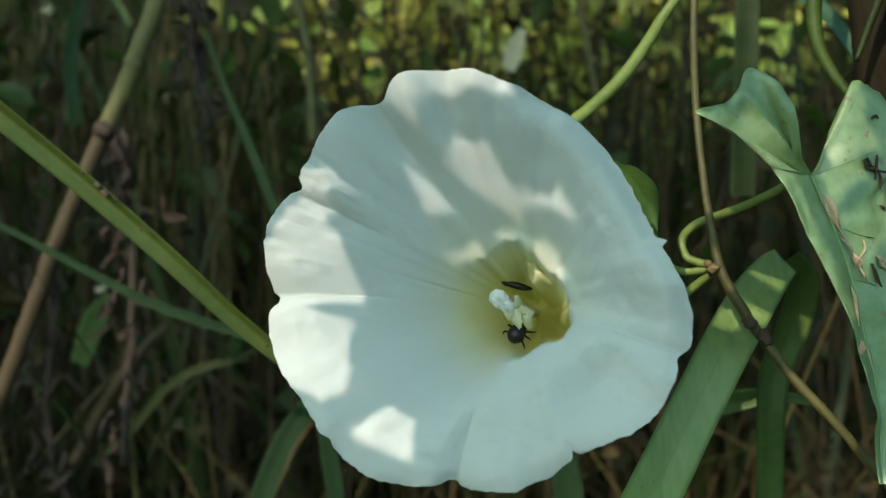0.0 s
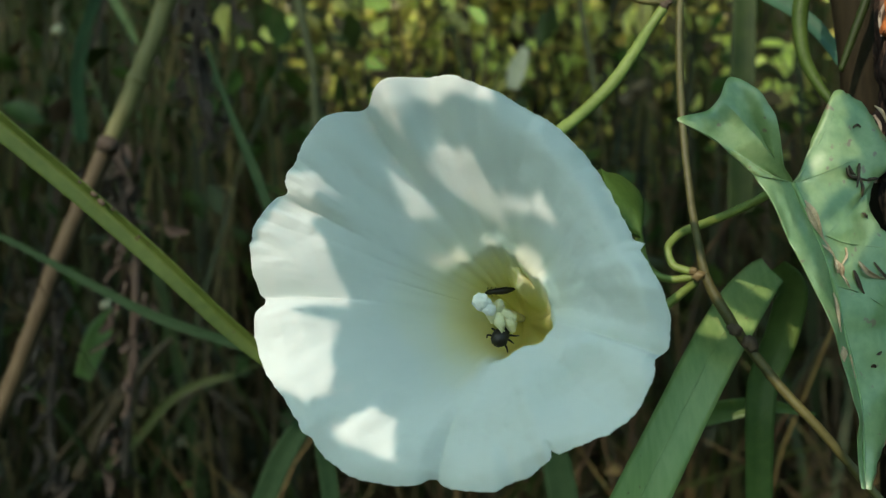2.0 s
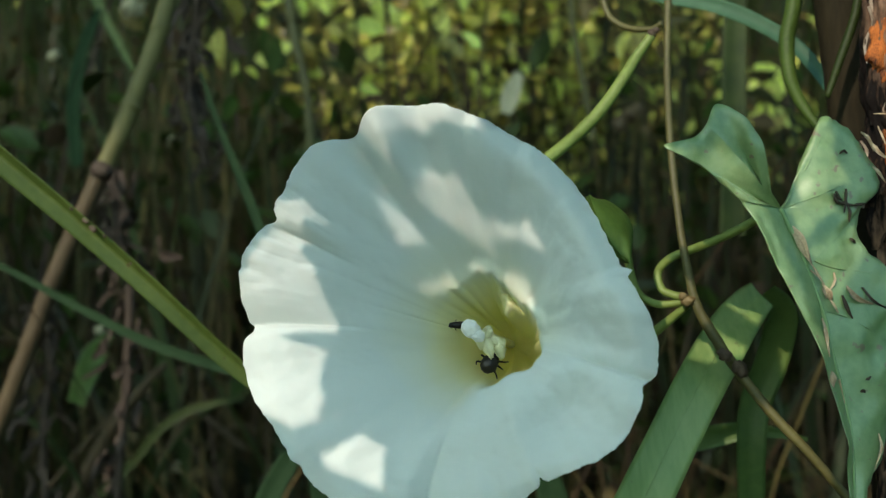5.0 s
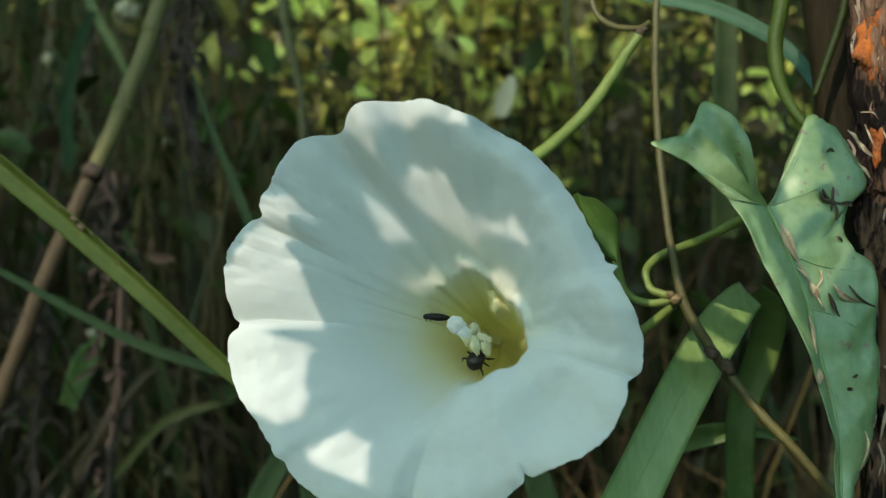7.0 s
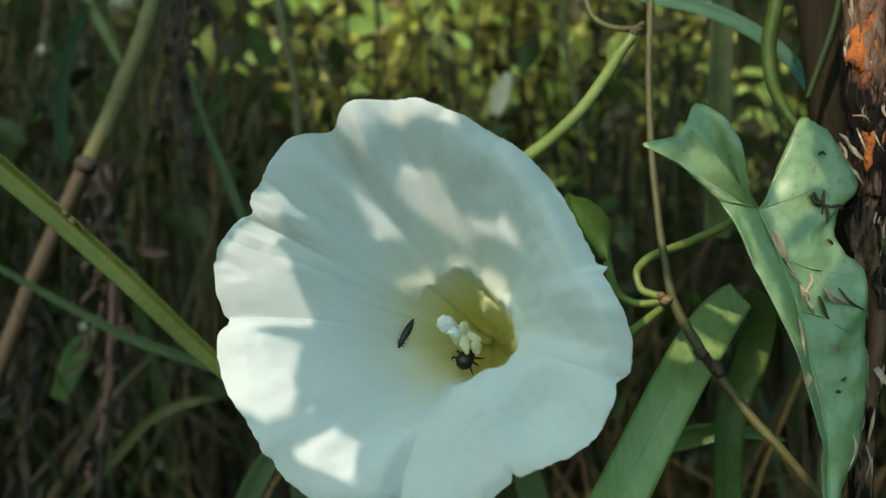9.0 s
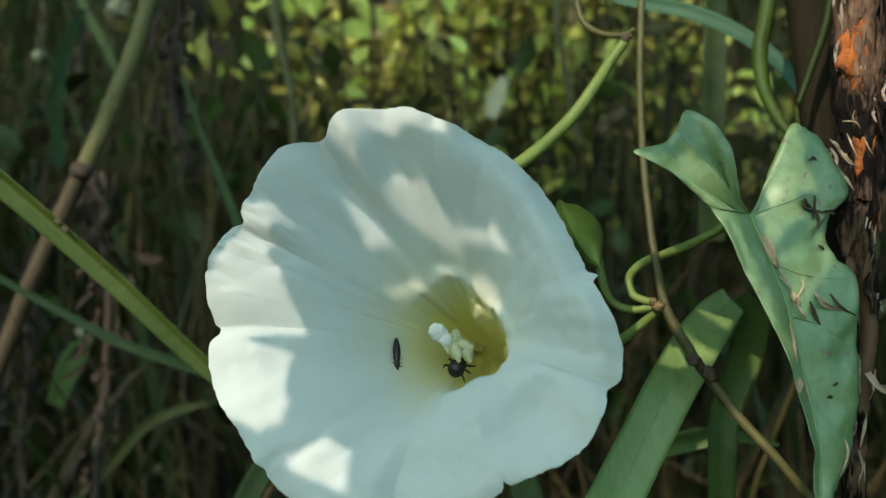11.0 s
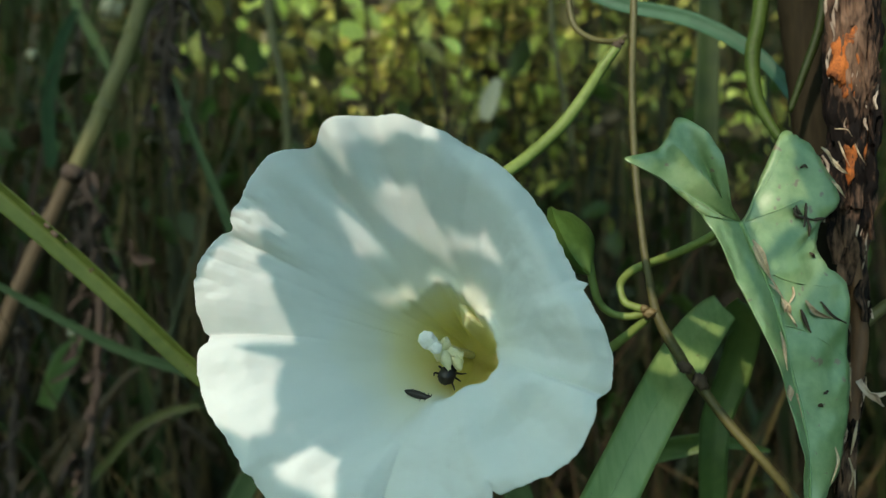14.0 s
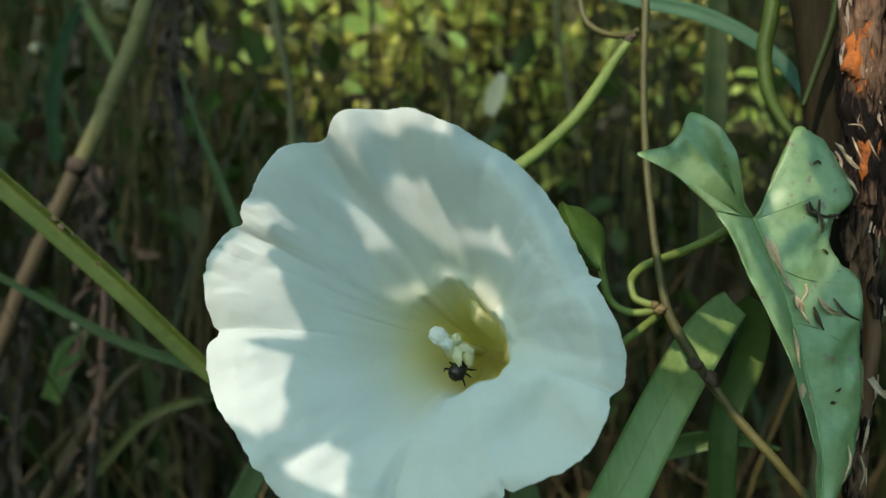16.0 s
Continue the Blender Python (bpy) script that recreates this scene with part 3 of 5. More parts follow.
def chaff():
    """Dry bits caught on the leaf, each a thing of its own."""
    pale = (((0.0624, 0.0275, 0.4046), (0.0638, 0.0275, 0.4016), (0.0651, 0.0283, 0.3982), 0.0016), ((0.0675, 0.0268, 0.3932), (0.0684, 0.0261, 0.3923), (0.0692, 0.0268, 0.3911), 0.0013),
            ((0.0689, 0.0268, 0.3927), (0.0699, 0.0268, 0.3945), (0.0702, 0.0268, 0.3960), 0.0004), ((0.0686, 0.0268, 0.3915), (0.0695, 0.0268, 0.3899), (0.0703, 0.0273, 0.3886), 0.0004),
            ((0.0670, 0.0275, 0.3878), (0.0671, 0.0275, 0.3847), (0.0669, 0.0275, 0.3811), 0.0006), ((0.0675, 0.0246, 0.3784), (0.0673, 0.0244, 0.3771), (0.0671, 0.0246, 0.3759), 0.0011),
            ((0.0774, 0.0290, 0.3666), (0.0775, 0.0283, 0.3640), (0.0761, 0.0268, 0.3602), 0.0005), ((0.0698, 0.0261, 0.3747), (0.0694, 0.0261, 0.3767), (0.0701, 0.0258, 0.3725), 0.0003),
            ((0.0627, 0.0273, 0.4044), (0.0643, 0.0271, 0.4011), (0.0655, 0.0275, 0.3978), 0.0007), ((0.0618, 0.0275, 0.4050), (0.0629, 0.0273, 0.4022), (0.0637, 0.0278, 0.4001), 0.0005),
            ((0.0653, 0.0275, 0.3965), (0.0668, 0.0273, 0.3952), (0.0678, 0.0271, 0.3940), 0.0004), ((0.0677, 0.0268, 0.3940), (0.0680, 0.0261, 0.3928), (0.0680, 0.0268, 0.3913), 0.0007),
            ((0.0726, 0.0297, 0.3935), (0.0743, 0.0294, 0.3914), (0.0782, 0.0312, 0.3900), 0.0009), ((0.0646, 0.0275, 0.3989), (0.0663, 0.0271, 0.3962), (0.0679, 0.0271, 0.3937), 0.0003))
    for a, b, c, w in pale:
        tagged(part("chaff", blade([on_leaf(a), on_leaf(b, 0.0008), on_leaf(c, 0.0004)], (w * 0.4, w * 1.15, w * 0.2), fold=0.6, n=12, across=4, twist=(-20, 60)), CHAFF), "curled pale straw bit lying on the leaf", "chaff", "chaff on the leaf")
    dark = (((0.0714, 0.0290, 0.3918), (0.0721, 0.0287, 0.3898), (0.0733, 0.0290, 0.3875), 0.0011), ((0.0761, 0.0326, 0.3932), (0.0780, 0.0326, 0.3908), (0.0815, 0.0333, 0.3890), 0.0008),
            ((0.0745, 0.0326, 0.4024), (0.0751, 0.0325, 0.4020), (0.0759, 0.0326, 0.4014), 0.0007), ((0.0752, 0.0297, 0.3764), (0.0757, 0.0296, 0.3766), (0.0763, 0.0297, 0.3768), 0.0008),
            ((0.0741, 0.0290, 0.3742), (0.0745, 0.0289, 0.3745), (0.0749, 0.0290, 0.3740), 0.0010), ((0.0731, 0.0363, 0.4184), (0.0739, 0.0361, 0.4191), (0.0748, 0.0363, 0.4186), 0.0007))
    for a, b, c, w in dark:
        tagged(part("dark_chaff", blade([on_leaf(a), on_leaf(b, 0.0005), on_leaf(c, 0.0003)], (w * 0.3, w * 0.7, w * 0.2), fold=0.7, n=12, across=4, twist=(-20, 60)), CHAFF_DARK), "dark shrivelled speck of plant litter on the leaf", "chaff", "dark chaff on the leaf")
    tangle = thing("dry_tangle", "dark dried curled stamens stuck to the leaf", "litter")
    for pts in (((0.0709, 0.0319, 0.4108), (0.0715, 0.0312, 0.4093), (0.0735, 0.0312, 0.4089), (0.0753, 0.0319, 0.4085)), ((0.0737, 0.0319, 0.4117), (0.0735, 0.0307, 0.4097), (0.0729, 0.0312, 0.4072)),
                ((0.0736, 0.0312, 0.4093), (0.0741, 0.0312, 0.4072), (0.0741, 0.0319, 0.4054)), ((0.0753, 0.0319, 0.4087), (0.0764, 0.0319, 0.4088), (0.0783, 0.0326, 0.4090)), ((0.0713, 0.0319, 0.4112), (0.0719, 0.0312, 0.4100), (0.0727, 0.0312, 0.4095))):
        part("filament", tube([on_leaf(q, 0.0005) for q in pts], (0.0002, 0.00032, 0.00012), 16, 6, 0.3), CHAFF_DARK, tangle)


def vine():
    """The twining stems that carry the flower and the leaf."""
    main = thing("bindweed_vine", "thin twining olive-brown bindweed stem with dark nodes", "vine")
    part("stem", tube([(0.0458, 0.0580, 0.4726), (0.0449, 0.0551, 0.4525), (0.0444, 0.0537, 0.4379), (0.0447, 0.0522, 0.4224), (0.0455, 0.0479, 0.4058), (0.0465, 0.0450, 0.3962), (0.0480, 0.0435, 0.3889), (0.0518, 0.0421, 0.3818),
                       (0.0557, 0.0421, 0.3762), (0.0614, 0.0391, 0.3683), (0.0675, 0.0363, 0.3613), (0.0742, 0.0348, 0.3531), (0.0830, 0.0348, 0.3429)],
                      (0.0008, 0.0008, 0.0008, 0.0008, 0.0009, 0.0011, 0.0010, 0.0010, 0.0009, 0.0009), 110, 10, 0.10), STEM_OLIVE, main)
    part("node", joined(blob((0.0462, 0.0435, 0.3900), (0.0014, 0.0013, 0.0011), lumps=0.5), blob((0.0452, 0.0435, 0.3909), (0.0009, 0.0009, 0.0008), lumps=0.5)), STEM_BROWN, main, "brown knotted node")
    part("node", joined(blob((0.0528, 0.0413, 0.3796), (0.0016, 0.0012, 0.0011), (0, 40, 0), lumps=0.6), blob((0.0556, 0.0406, 0.3769), (0.0013, 0.0012, 0.0018), (0, -30, 0), lumps=0.5)), CHAFF_DARK, main, "dark withered node")
    part("leaf_stalk", tube([(0.0584, 0.0348, 0.4070), (0.0561, 0.0377, 0.4050), (0.0518, 0.0421, 0.4023), (0.0474, 0.0464, 0.4001), (0.0437, 0.0479, 0.3984), (0.0415, 0.0493, 0.3955), (0.0420, 0.0479, 0.3921), (0.0442, 0.0464, 0.3910), (0.0461, 0.0450, 0.3905)],
                (0.0009, 0.0009, 0.0009, 0.0008, 0.0008), 60, 10, 0.05), STEM_GREEN, main, "looping green leaf stalk")
    part("flower_stalk", tube([(0.0348, 0.0493, 0.4013), (0.0365, 0.0493, 0.3932), (0.0388, 0.0493, 0.3901), (0.0420, 0.0479, 0.3890), (0.0460, 0.0457, 0.3897)], (0.0009, 0.0008, 0.0008), 40, 10, 0.05), STEM_GREEN, main, "bent green flower stalk")
    part("side_shoot", tube([(0.0338, 0.0609, 0.3744), (0.0376, 0.0551, 0.3796), (0.0414, 0.0508, 0.3834), (0.0464, 0.0457, 0.3888)], (0.0011, 0.0011, 0.0010, 0.0008), 30, 10, 0.05), STEM_GREEN, main, "short green side shoot")
    up = thing("climbing_shoot", "bright green bindweed shoot arching up behind the flower", "shoot")
    part("stem", tube([(0.0085, 0.0435, 0.4124), (0.0166, 0.0464, 0.4172), (0.0238, 0.0493, 0.4227), (0.0298, 0.0508, 0.4286), (0.0347, 0.0522, 0.4353), (0.0379, 0.0537, 0.4403), (0.0411, 0.0537, 0.4448)], (0.0013, 0.0013, 0.0013, 0.0012, 0.0010), 60, 12, 0.05), STEM_GREEN, up)
    part("node", joined(blob((0.0412, 0.0537, 0.4453), (0.0010, 0.0010, 0.0009), lumps=0.6), blob((0.0421, 0.0537, 0.4460), (0.0008, 0.0007, 0.0006), lumps=0.6)), CHAFF_DARK, up, "dark node")
    curl = thing("tendril", "thin olive shoot tip curled round the vine stem", "tendril")
    part("stem", tube([(0.0320, 0.0653, 0.4627), (0.0328, 0.0638, 0.4548), (0.0340, 0.0623, 0.4507), (0.0372, 0.0594, 0.4478), (0.0412, 0.0551, 0.4465), (0.0431, 0.0529, 0.4472)], (0.0007, 0.0007, 0.0006), 40, 8, 0.05), STEM_OLIVE, curl)
    bract = thing("small_round_leaf", "rounded green leaf behind the flower's edge", "leaf")
    part("lamina", lamina([(0.0248, 0.0319, 0.4106), (0.0260, 0.0290, 0.4063), (0.0283, 0.0275, 0.4016), (0.0317, 0.0290, 0.3978)], [(0.0260, 0.0363, 0.4103), (0.0302, 0.0377, 0.4092), (0.0341, 0.0377, 0.4050), (0.0324, 0.0319, 0.3979)], 30, 10, 0.0015), BRACT_GREEN, bract)
    part("back_half", lamina([(0.0248, 0.0319, 0.4106), (0.0260, 0.0290, 0.4063), (0.0283, 0.0275, 0.4016), (0.0317, 0.0290, 0.3978)], [(0.0249, 0.0363, 0.4103), (0.0246, 0.0377, 0.4045), (0.0267, 0.0377, 0.3990), (0.0320, 0.0319, 0.3977)], 30, 10, 0.0015), BRACT_GREEN, bract)


def grass_thing(label, group, points, widths, material, rib=None, rib_lift=0.0, **shape):
    """A grass blade: its lamina and the rib down its middle."""
    root = thing("grass_blade", label, "grass blade", group)
    part("lamina", blade(points, widths, **shape), material, root)
    out = Vector(shape.get("facing", (0, -1, 0))).normalized()
    part("midrib", tube([Vector(p) - out * 0.00008 for p in points], [w * 0.012 + 0.00006 for w in widths], 50, 6), rib or material, root)
    return root


def broad_blades():
    near = "broad grass blades"
    grass_thing("broad green grass blade, partly sunlit, beside the vine", near,
                [(0.0668, 0.0620, 0.3901), (0.0635, 0.0600, 0.3878), (0.0576, 0.0550, 0.3824), (0.0499, 0.0490, 0.3726), (0.0433, 0.0450, 0.3620), (0.0377, 0.0420, 0.3524), (0.0312, 0.0400, 0.3404)],
                (0.0068, 0.0084, 0.0098, 0.0102, 0.0104, 0.0108, 0.0110), BLADE_GREEN, fold=0.12, n=60, across=10, twist=(18, 0), wave=0.06)
    grass_thing("green grass blade folded over, its underside coloured darker for shade", near, [(0.0672, 0.0625, 0.3900), (0.0721, 0.0660, 0.3854), (0.0712, 0.0690, 0.3752), (0.0674, 0.0690, 0.3650), (0.0663, 0.0680, 0.3562), (0.0663, 0.0680, 0.3458), (0.0664, 0.0680, 0.3327)],
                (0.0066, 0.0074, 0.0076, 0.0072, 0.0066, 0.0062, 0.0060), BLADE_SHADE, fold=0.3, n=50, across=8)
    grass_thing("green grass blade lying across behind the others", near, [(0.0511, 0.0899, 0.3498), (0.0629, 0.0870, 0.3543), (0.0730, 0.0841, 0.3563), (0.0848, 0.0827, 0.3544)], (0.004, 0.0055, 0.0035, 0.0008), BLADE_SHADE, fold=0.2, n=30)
    flecked = grass_thing("long yellow-green grass blade with brown flecks, bent beside the flower", near,
                [(-0.1364, 0.0609, 0.4473), (-0.1168, 0.0653, 0.4341), (-0.1001, 0.0696, 0.4192), (-0.0859, 0.0725, 0.4064), (-0.0700, 0.0754, 0.3914), (-0.0550, 0.0783, 0.3763), (-0.0422, 0.0812, 0.3648)],
                (0.0056, 0.0056, 0.0055, 0.0053, 0.0050, 0.0046, 0.0040), BLADE_LIGHT, facing=(0.1, -1, -0.25), fold=0.85, n=70, across=8)
    for p, q in (((-0.0838, 0.0703, 0.4067), 0.0009), ((-0.0821, 0.0703, 0.4049), 0.0011), ((-0.0861, 0.0681, 0.4094), 0.0005), ((-0.0738, 0.0711, 0.3970), 0.0004), ((-0.0795, 0.0703, 0.4033), 0.0005)):
        part("fleck", blob(p, (q, 0.0002, q * 0.6), (0, 40, 0), 6, 8, 0.6), CHAFF_DARK, flecked, "brown fleck")
    grass_thing("blue-green grass blade arching behind the woody stem", near, [(0.0341, 0.1087, 0.4756), (0.0498, 0.1044, 0.4675), (0.0669, 0.1015, 0.4632), (0.0791, 0.0986, 0.4572), (0.0882, 0.0957, 0.4495), (0.0949, 0.0928, 0.4390)],
                (0.003, 0.0036, 0.0040, 0.0040, 0.0038, 0.0030), BLADE_BLUE, fold=0.25, n=50)
    grass_thing("upright green grass blade behind the leaf, darkened for shade", near, [(0.1112, 0.2320, 0.4047), (0.1117, 0.2320, 0.4540), (0.1123, 0.2320, 0.4989), (0.1130, 0.2320, 0.5437)], (0.010, 0.010, 0.009, 0.008), STEM_SHADED, fold=0.2, n=30)


def woody_stem():
    root = thing("woody_stem", "dead woody stem with peeling weathered bark and orange rotten wood", "stem")
    line = [(0.0855, 0.0479, 0.4750), (0.0863, 0.0464, 0.4526), (0.0866, 0.0450, 0.4397), (0.0872, 0.0450, 0.4261), (0.0862, 0.0464, 0.4148), (0.0887, 0.0479, 0.4033), (0.0893, 0.0464, 0.3884), (0.0883, 0.0450, 0.3726), (0.0858, 0.0435, 0.3615), (0.0851, 0.0435, 0.3390)]
    thick = (0.0050, 0.0048, 0.0047, 0.0042, 0.0044, 0.0030, 0.0015, 0.0014, 0.0017, 0.0018)
    part("core", tube(line, thick, 260, 44, 0.42, 520, 0.18), BARK, root)
    # thick plates of bark, split lengthwise, with hollows between them
    slabs = random.Random(9)
    for k in range(30):
        low, a = slabs.uniform(0.388, 0.462), radians(slabs.uniform(-80, 80))
        long, wide = slabs.uniform(0.008, 0.020), slabs.uniform(0.0014, 0.0034)
        d, side = Vector((math.sin(a), -math.cos(a), 0)), Vector((math.cos(a), math.sin(a), 0))
        at = [Vector((0.0868, 0.0452, low + long * f)) + d * (0.0046 * (1 - 0.35 * smooth(0.415, 0.395, low)) + slabs.uniform(-0.0003, 0.0010)) + side * slabs.uniform(-0.0006, 0.0006) for f in (0, 0.3, 0.65, 1)]
        part("bark_plate", blade(at, (wide * slabs.uniform(0.3, 0.8), wide, wide * slabs.uniform(0.7, 1.1), wide * slabs.uniform(0.1, 0.6)), d, slabs.uniform(-0.7, 0.2), 14, 6,
                                 (slabs.uniform(-25, 25), slabs.uniform(-30, 30)), 0.0007, 0.35), BARK, root)
    path, girth = spline(line, 200), spline([(r, 0, 0) for r in thick], 200)
    rnd = random.Random(5)
    for k in range(95):
        i = rnd.randrange(14, 185)
        p, r = path[i], girth[i][0]
        a = radians(rnd.uniform(-85, 85))
        d = Vector((math.sin(a), -math.cos(a), 0))
        side = Vector((math.cos(a), math.sin(a), 0))
        long, wide = rnd.uniform(0.004, 0.013), rnd.uniform(0.0006, 0.0022)
        lean = Vector((rnd.uniform(-0.14, 0.14), rnd.uniform(-0.1, 0.1), 1)).normalized()
        c = p + d * r * rnd.uniform(0.95, 1.12)
        up, down = rnd.uniform(-0.0002, 0.0011), rnd.uniform(-0.0006, 0.0004)
        bend = side * rnd.uniform(-0.0007, 0.0007)
        pale = rnd.random() < 0.33
        if pale:
            wide *= 0.55
        part("bark_flake", blade([c - lean * long / 2 + d * down, c - lean * long * 0.15 + bend, c + lean * long * 0.2 - bend, c + lean * long / 2 + d * up], (wide * 0.3, wide, wide * 0.8, wide * 0.15),
                                 d, rnd.uniform(-0.5, 0.7), 10, 4, (rnd.uniform(-25, 25), rnd.uniform(-40, 40)), 0.0003, 0.2), BARK_PALE if pale else BARK, root)
    for p, size, lean in (((0.0841, 0.0421, 0.4408), (0.0024, 0.0015, 0.0058), 7), ((0.0853, 0.0418, 0.4368), (0.0019, 0.0014, 0.0056), -8), ((0.0862, 0.0418, 0.4221), (0.0019, 0.0014, 0.0052), 6), ((0.0903, 0.0435, 0.4316), (0.0009, 0.0008, 0.003), 0)):
        part("rotten_wood", blob(p, size, (0, lean, 0), 26, 26, 0.8, 500), RUST_WOOD, root, "bright orange rotten wood laid bare")
    for a, b, c, wide in (((0.0859, 0.0420, 0.3798), (0.0852, 0.0410, 0.3765), (0.0860, 0.0420, 0.3730), 0.0016),
                          ((0.0869, 0.0410, 0.3693), (0.0858, 0.0400, 0.3662), (0.0856, 0.0410, 0.3626), 0.0018),
                          ((0.0853, 0.0410, 0.3621), (0.0856, 0.0400, 0.3590), (0.0852, 0.0410, 0.3554), 0.0012),
                          # next three are torn pale edges of the leaf, kept under this stem
                          ((0.0763, 0.0340, 0.4224), (0.0772, 0.0330, 0.4210), (0.0787, 0.0340, 0.4187), 0.0018),
                          ((0.0779, 0.0340, 0.4208), (0.0788, 0.0325, 0.4185), (0.0814, 0.0340, 0.4173), 0.0022),
                          ((0.0784, 0.0340, 0.4160), (0.0792, 0.0330, 0.4146), (0.0809, 0.0340, 0.4128), 0.0016),
                          ((0.0804, 0.0380, 0.4264), (0.0824, 0.0370, 0.4261), (0.0839, 0.0380, 0.4249), 0.0007),
                          ((0.0813, 0.0380, 0.4240), (0.0818, 0.0370, 0.4215), (0.0835, 0.0380, 0.4191), 0.0010),
                          ((0.0845, 0.0380, 0.4235), (0.0850, 0.0370, 0.4212), (0.0867, 0.0380, 0.4195), 0.0007)):
        part("peeling_flake", blade([a, b, c], (wide * 0.15, wide * 0.34, wide * 0.06), fold=0.5, n=12, across=4, twist=(-25, 35), wave=0.4), CHAFF, root, "pale torn flake of bark and leaf edge")
    part("lower_twig", tube([(0.0877, 0.0455, 0.4022), (0.0884, 0.0455, 0.3931), (0.0890, 0.0450, 0.3840), (0.0877, 0.0445, 0.3750), (0.0869, 0.0440, 0.3660), (0.0863, 0.0435, 0.3570), (0.0860, 0.0435, 0.3413)], (0.0014, 0.0015, 0.0017, 0.0016, 0.0014, 0.0013, 0.0013), 50, 12, 0.15, 300), TWIG_BROWN, root, "smooth red-brown lower twig")
    dark = thing("shaded_stem", "smooth brown woody stem, its colour darkened for shade", "stem")
    part("core", tube([(0.0829, 0.0653, 0.4815), (0.0844, 0.0653, 0.4576), (0.0855, 0.0638, 0.4422), (0.0866, 0.0623, 0.4258), (0.0893, 0.0609, 0.4047), (0.0920, 0.0609, 0.3825), (0.0937, 0.0609, 0.3333)], (0.0052, 0.0050, 0.0047, 0.0042, 0.0030, 0.0026, 0.0026), 80, 18, 0.08, 200), SHADED_WOOD, dark)
    part("side_twig", tube([(0.0847, 0.0522, 0.4612), (0.0831, 0.0522, 0.4494), (0.0800, 0.0522, 0.4399), (0.0771, 0.0522, 0.4316)], (0.0010, 0.0010, 0.0009, 0.0006), 30, 8, 0.1), STEM_SHADED, dark)
    climb = thing("climbing_vine", "thick green vine stem curving down beside the woody stem", "vine")
    part("stem", tube([(0.0808, 0.0754, 0.4801), (0.0777, 0.0725, 0.4570), (0.0756, 0.0711, 0.4477), (0.0753, 0.0681, 0.4382), (0.0767, 0.0638, 0.4312), (0.0794, 0.0609, 0.4258)], (0.0018, 0.0018, 0.0018, 0.0015, 0.0012, 0.0010), 50, 12, 0.06), VINE_GREEN, climb)
    small = thing("small_leaf", "small upright pointed yellow-green leaf behind the woody stem", "leaf")
    part("lamina", blade([(0.0978, 0.0653, 0.3948), (0.0988, 0.0653, 0.4023), (0.0982, 0.0653, 0.4080)], (0.001, 0.0035, 0.0004), fold=0.3, n=20), BLADE_LIGHT, small)
    side = thing("side_stem", "green side stem leaving the woody stem", "stem")
    part("stem", tube([(0.0923, 0.0522, 0.3869), (0.0965, 0.0522, 0.3905), (0.1059, 0.0522, 0.3976)], (0.0014, 0.0013, 0.0012), 20, 8, 0.1), STEM_OLIVE, side)
    shred = thing("bark_shred", "pale shred of bark hanging from the stem", "bark")
    part("strip", joined(blade([(0.0874, 0.0421, 0.3771), (0.0886, 0.0406, 0.3750), (0.0900, 0.0406, 0.3744), (0.0918, 0.0406, 0.3722)], (0.0014, 0.0012, 0.0016, 0.0003), fold=0.6, n=20, twist=(0, 70), wave=0.3), blade([(0.0897, 0.0413, 0.3745), (0.0911, 0.0406, 0.3744), (0.0933, 0.0406, 0.3753)], (0.0008, 0.0009, 0.0002), fold=0.6, n=12, twist=(0, -60))), BARK_PALE, shred)


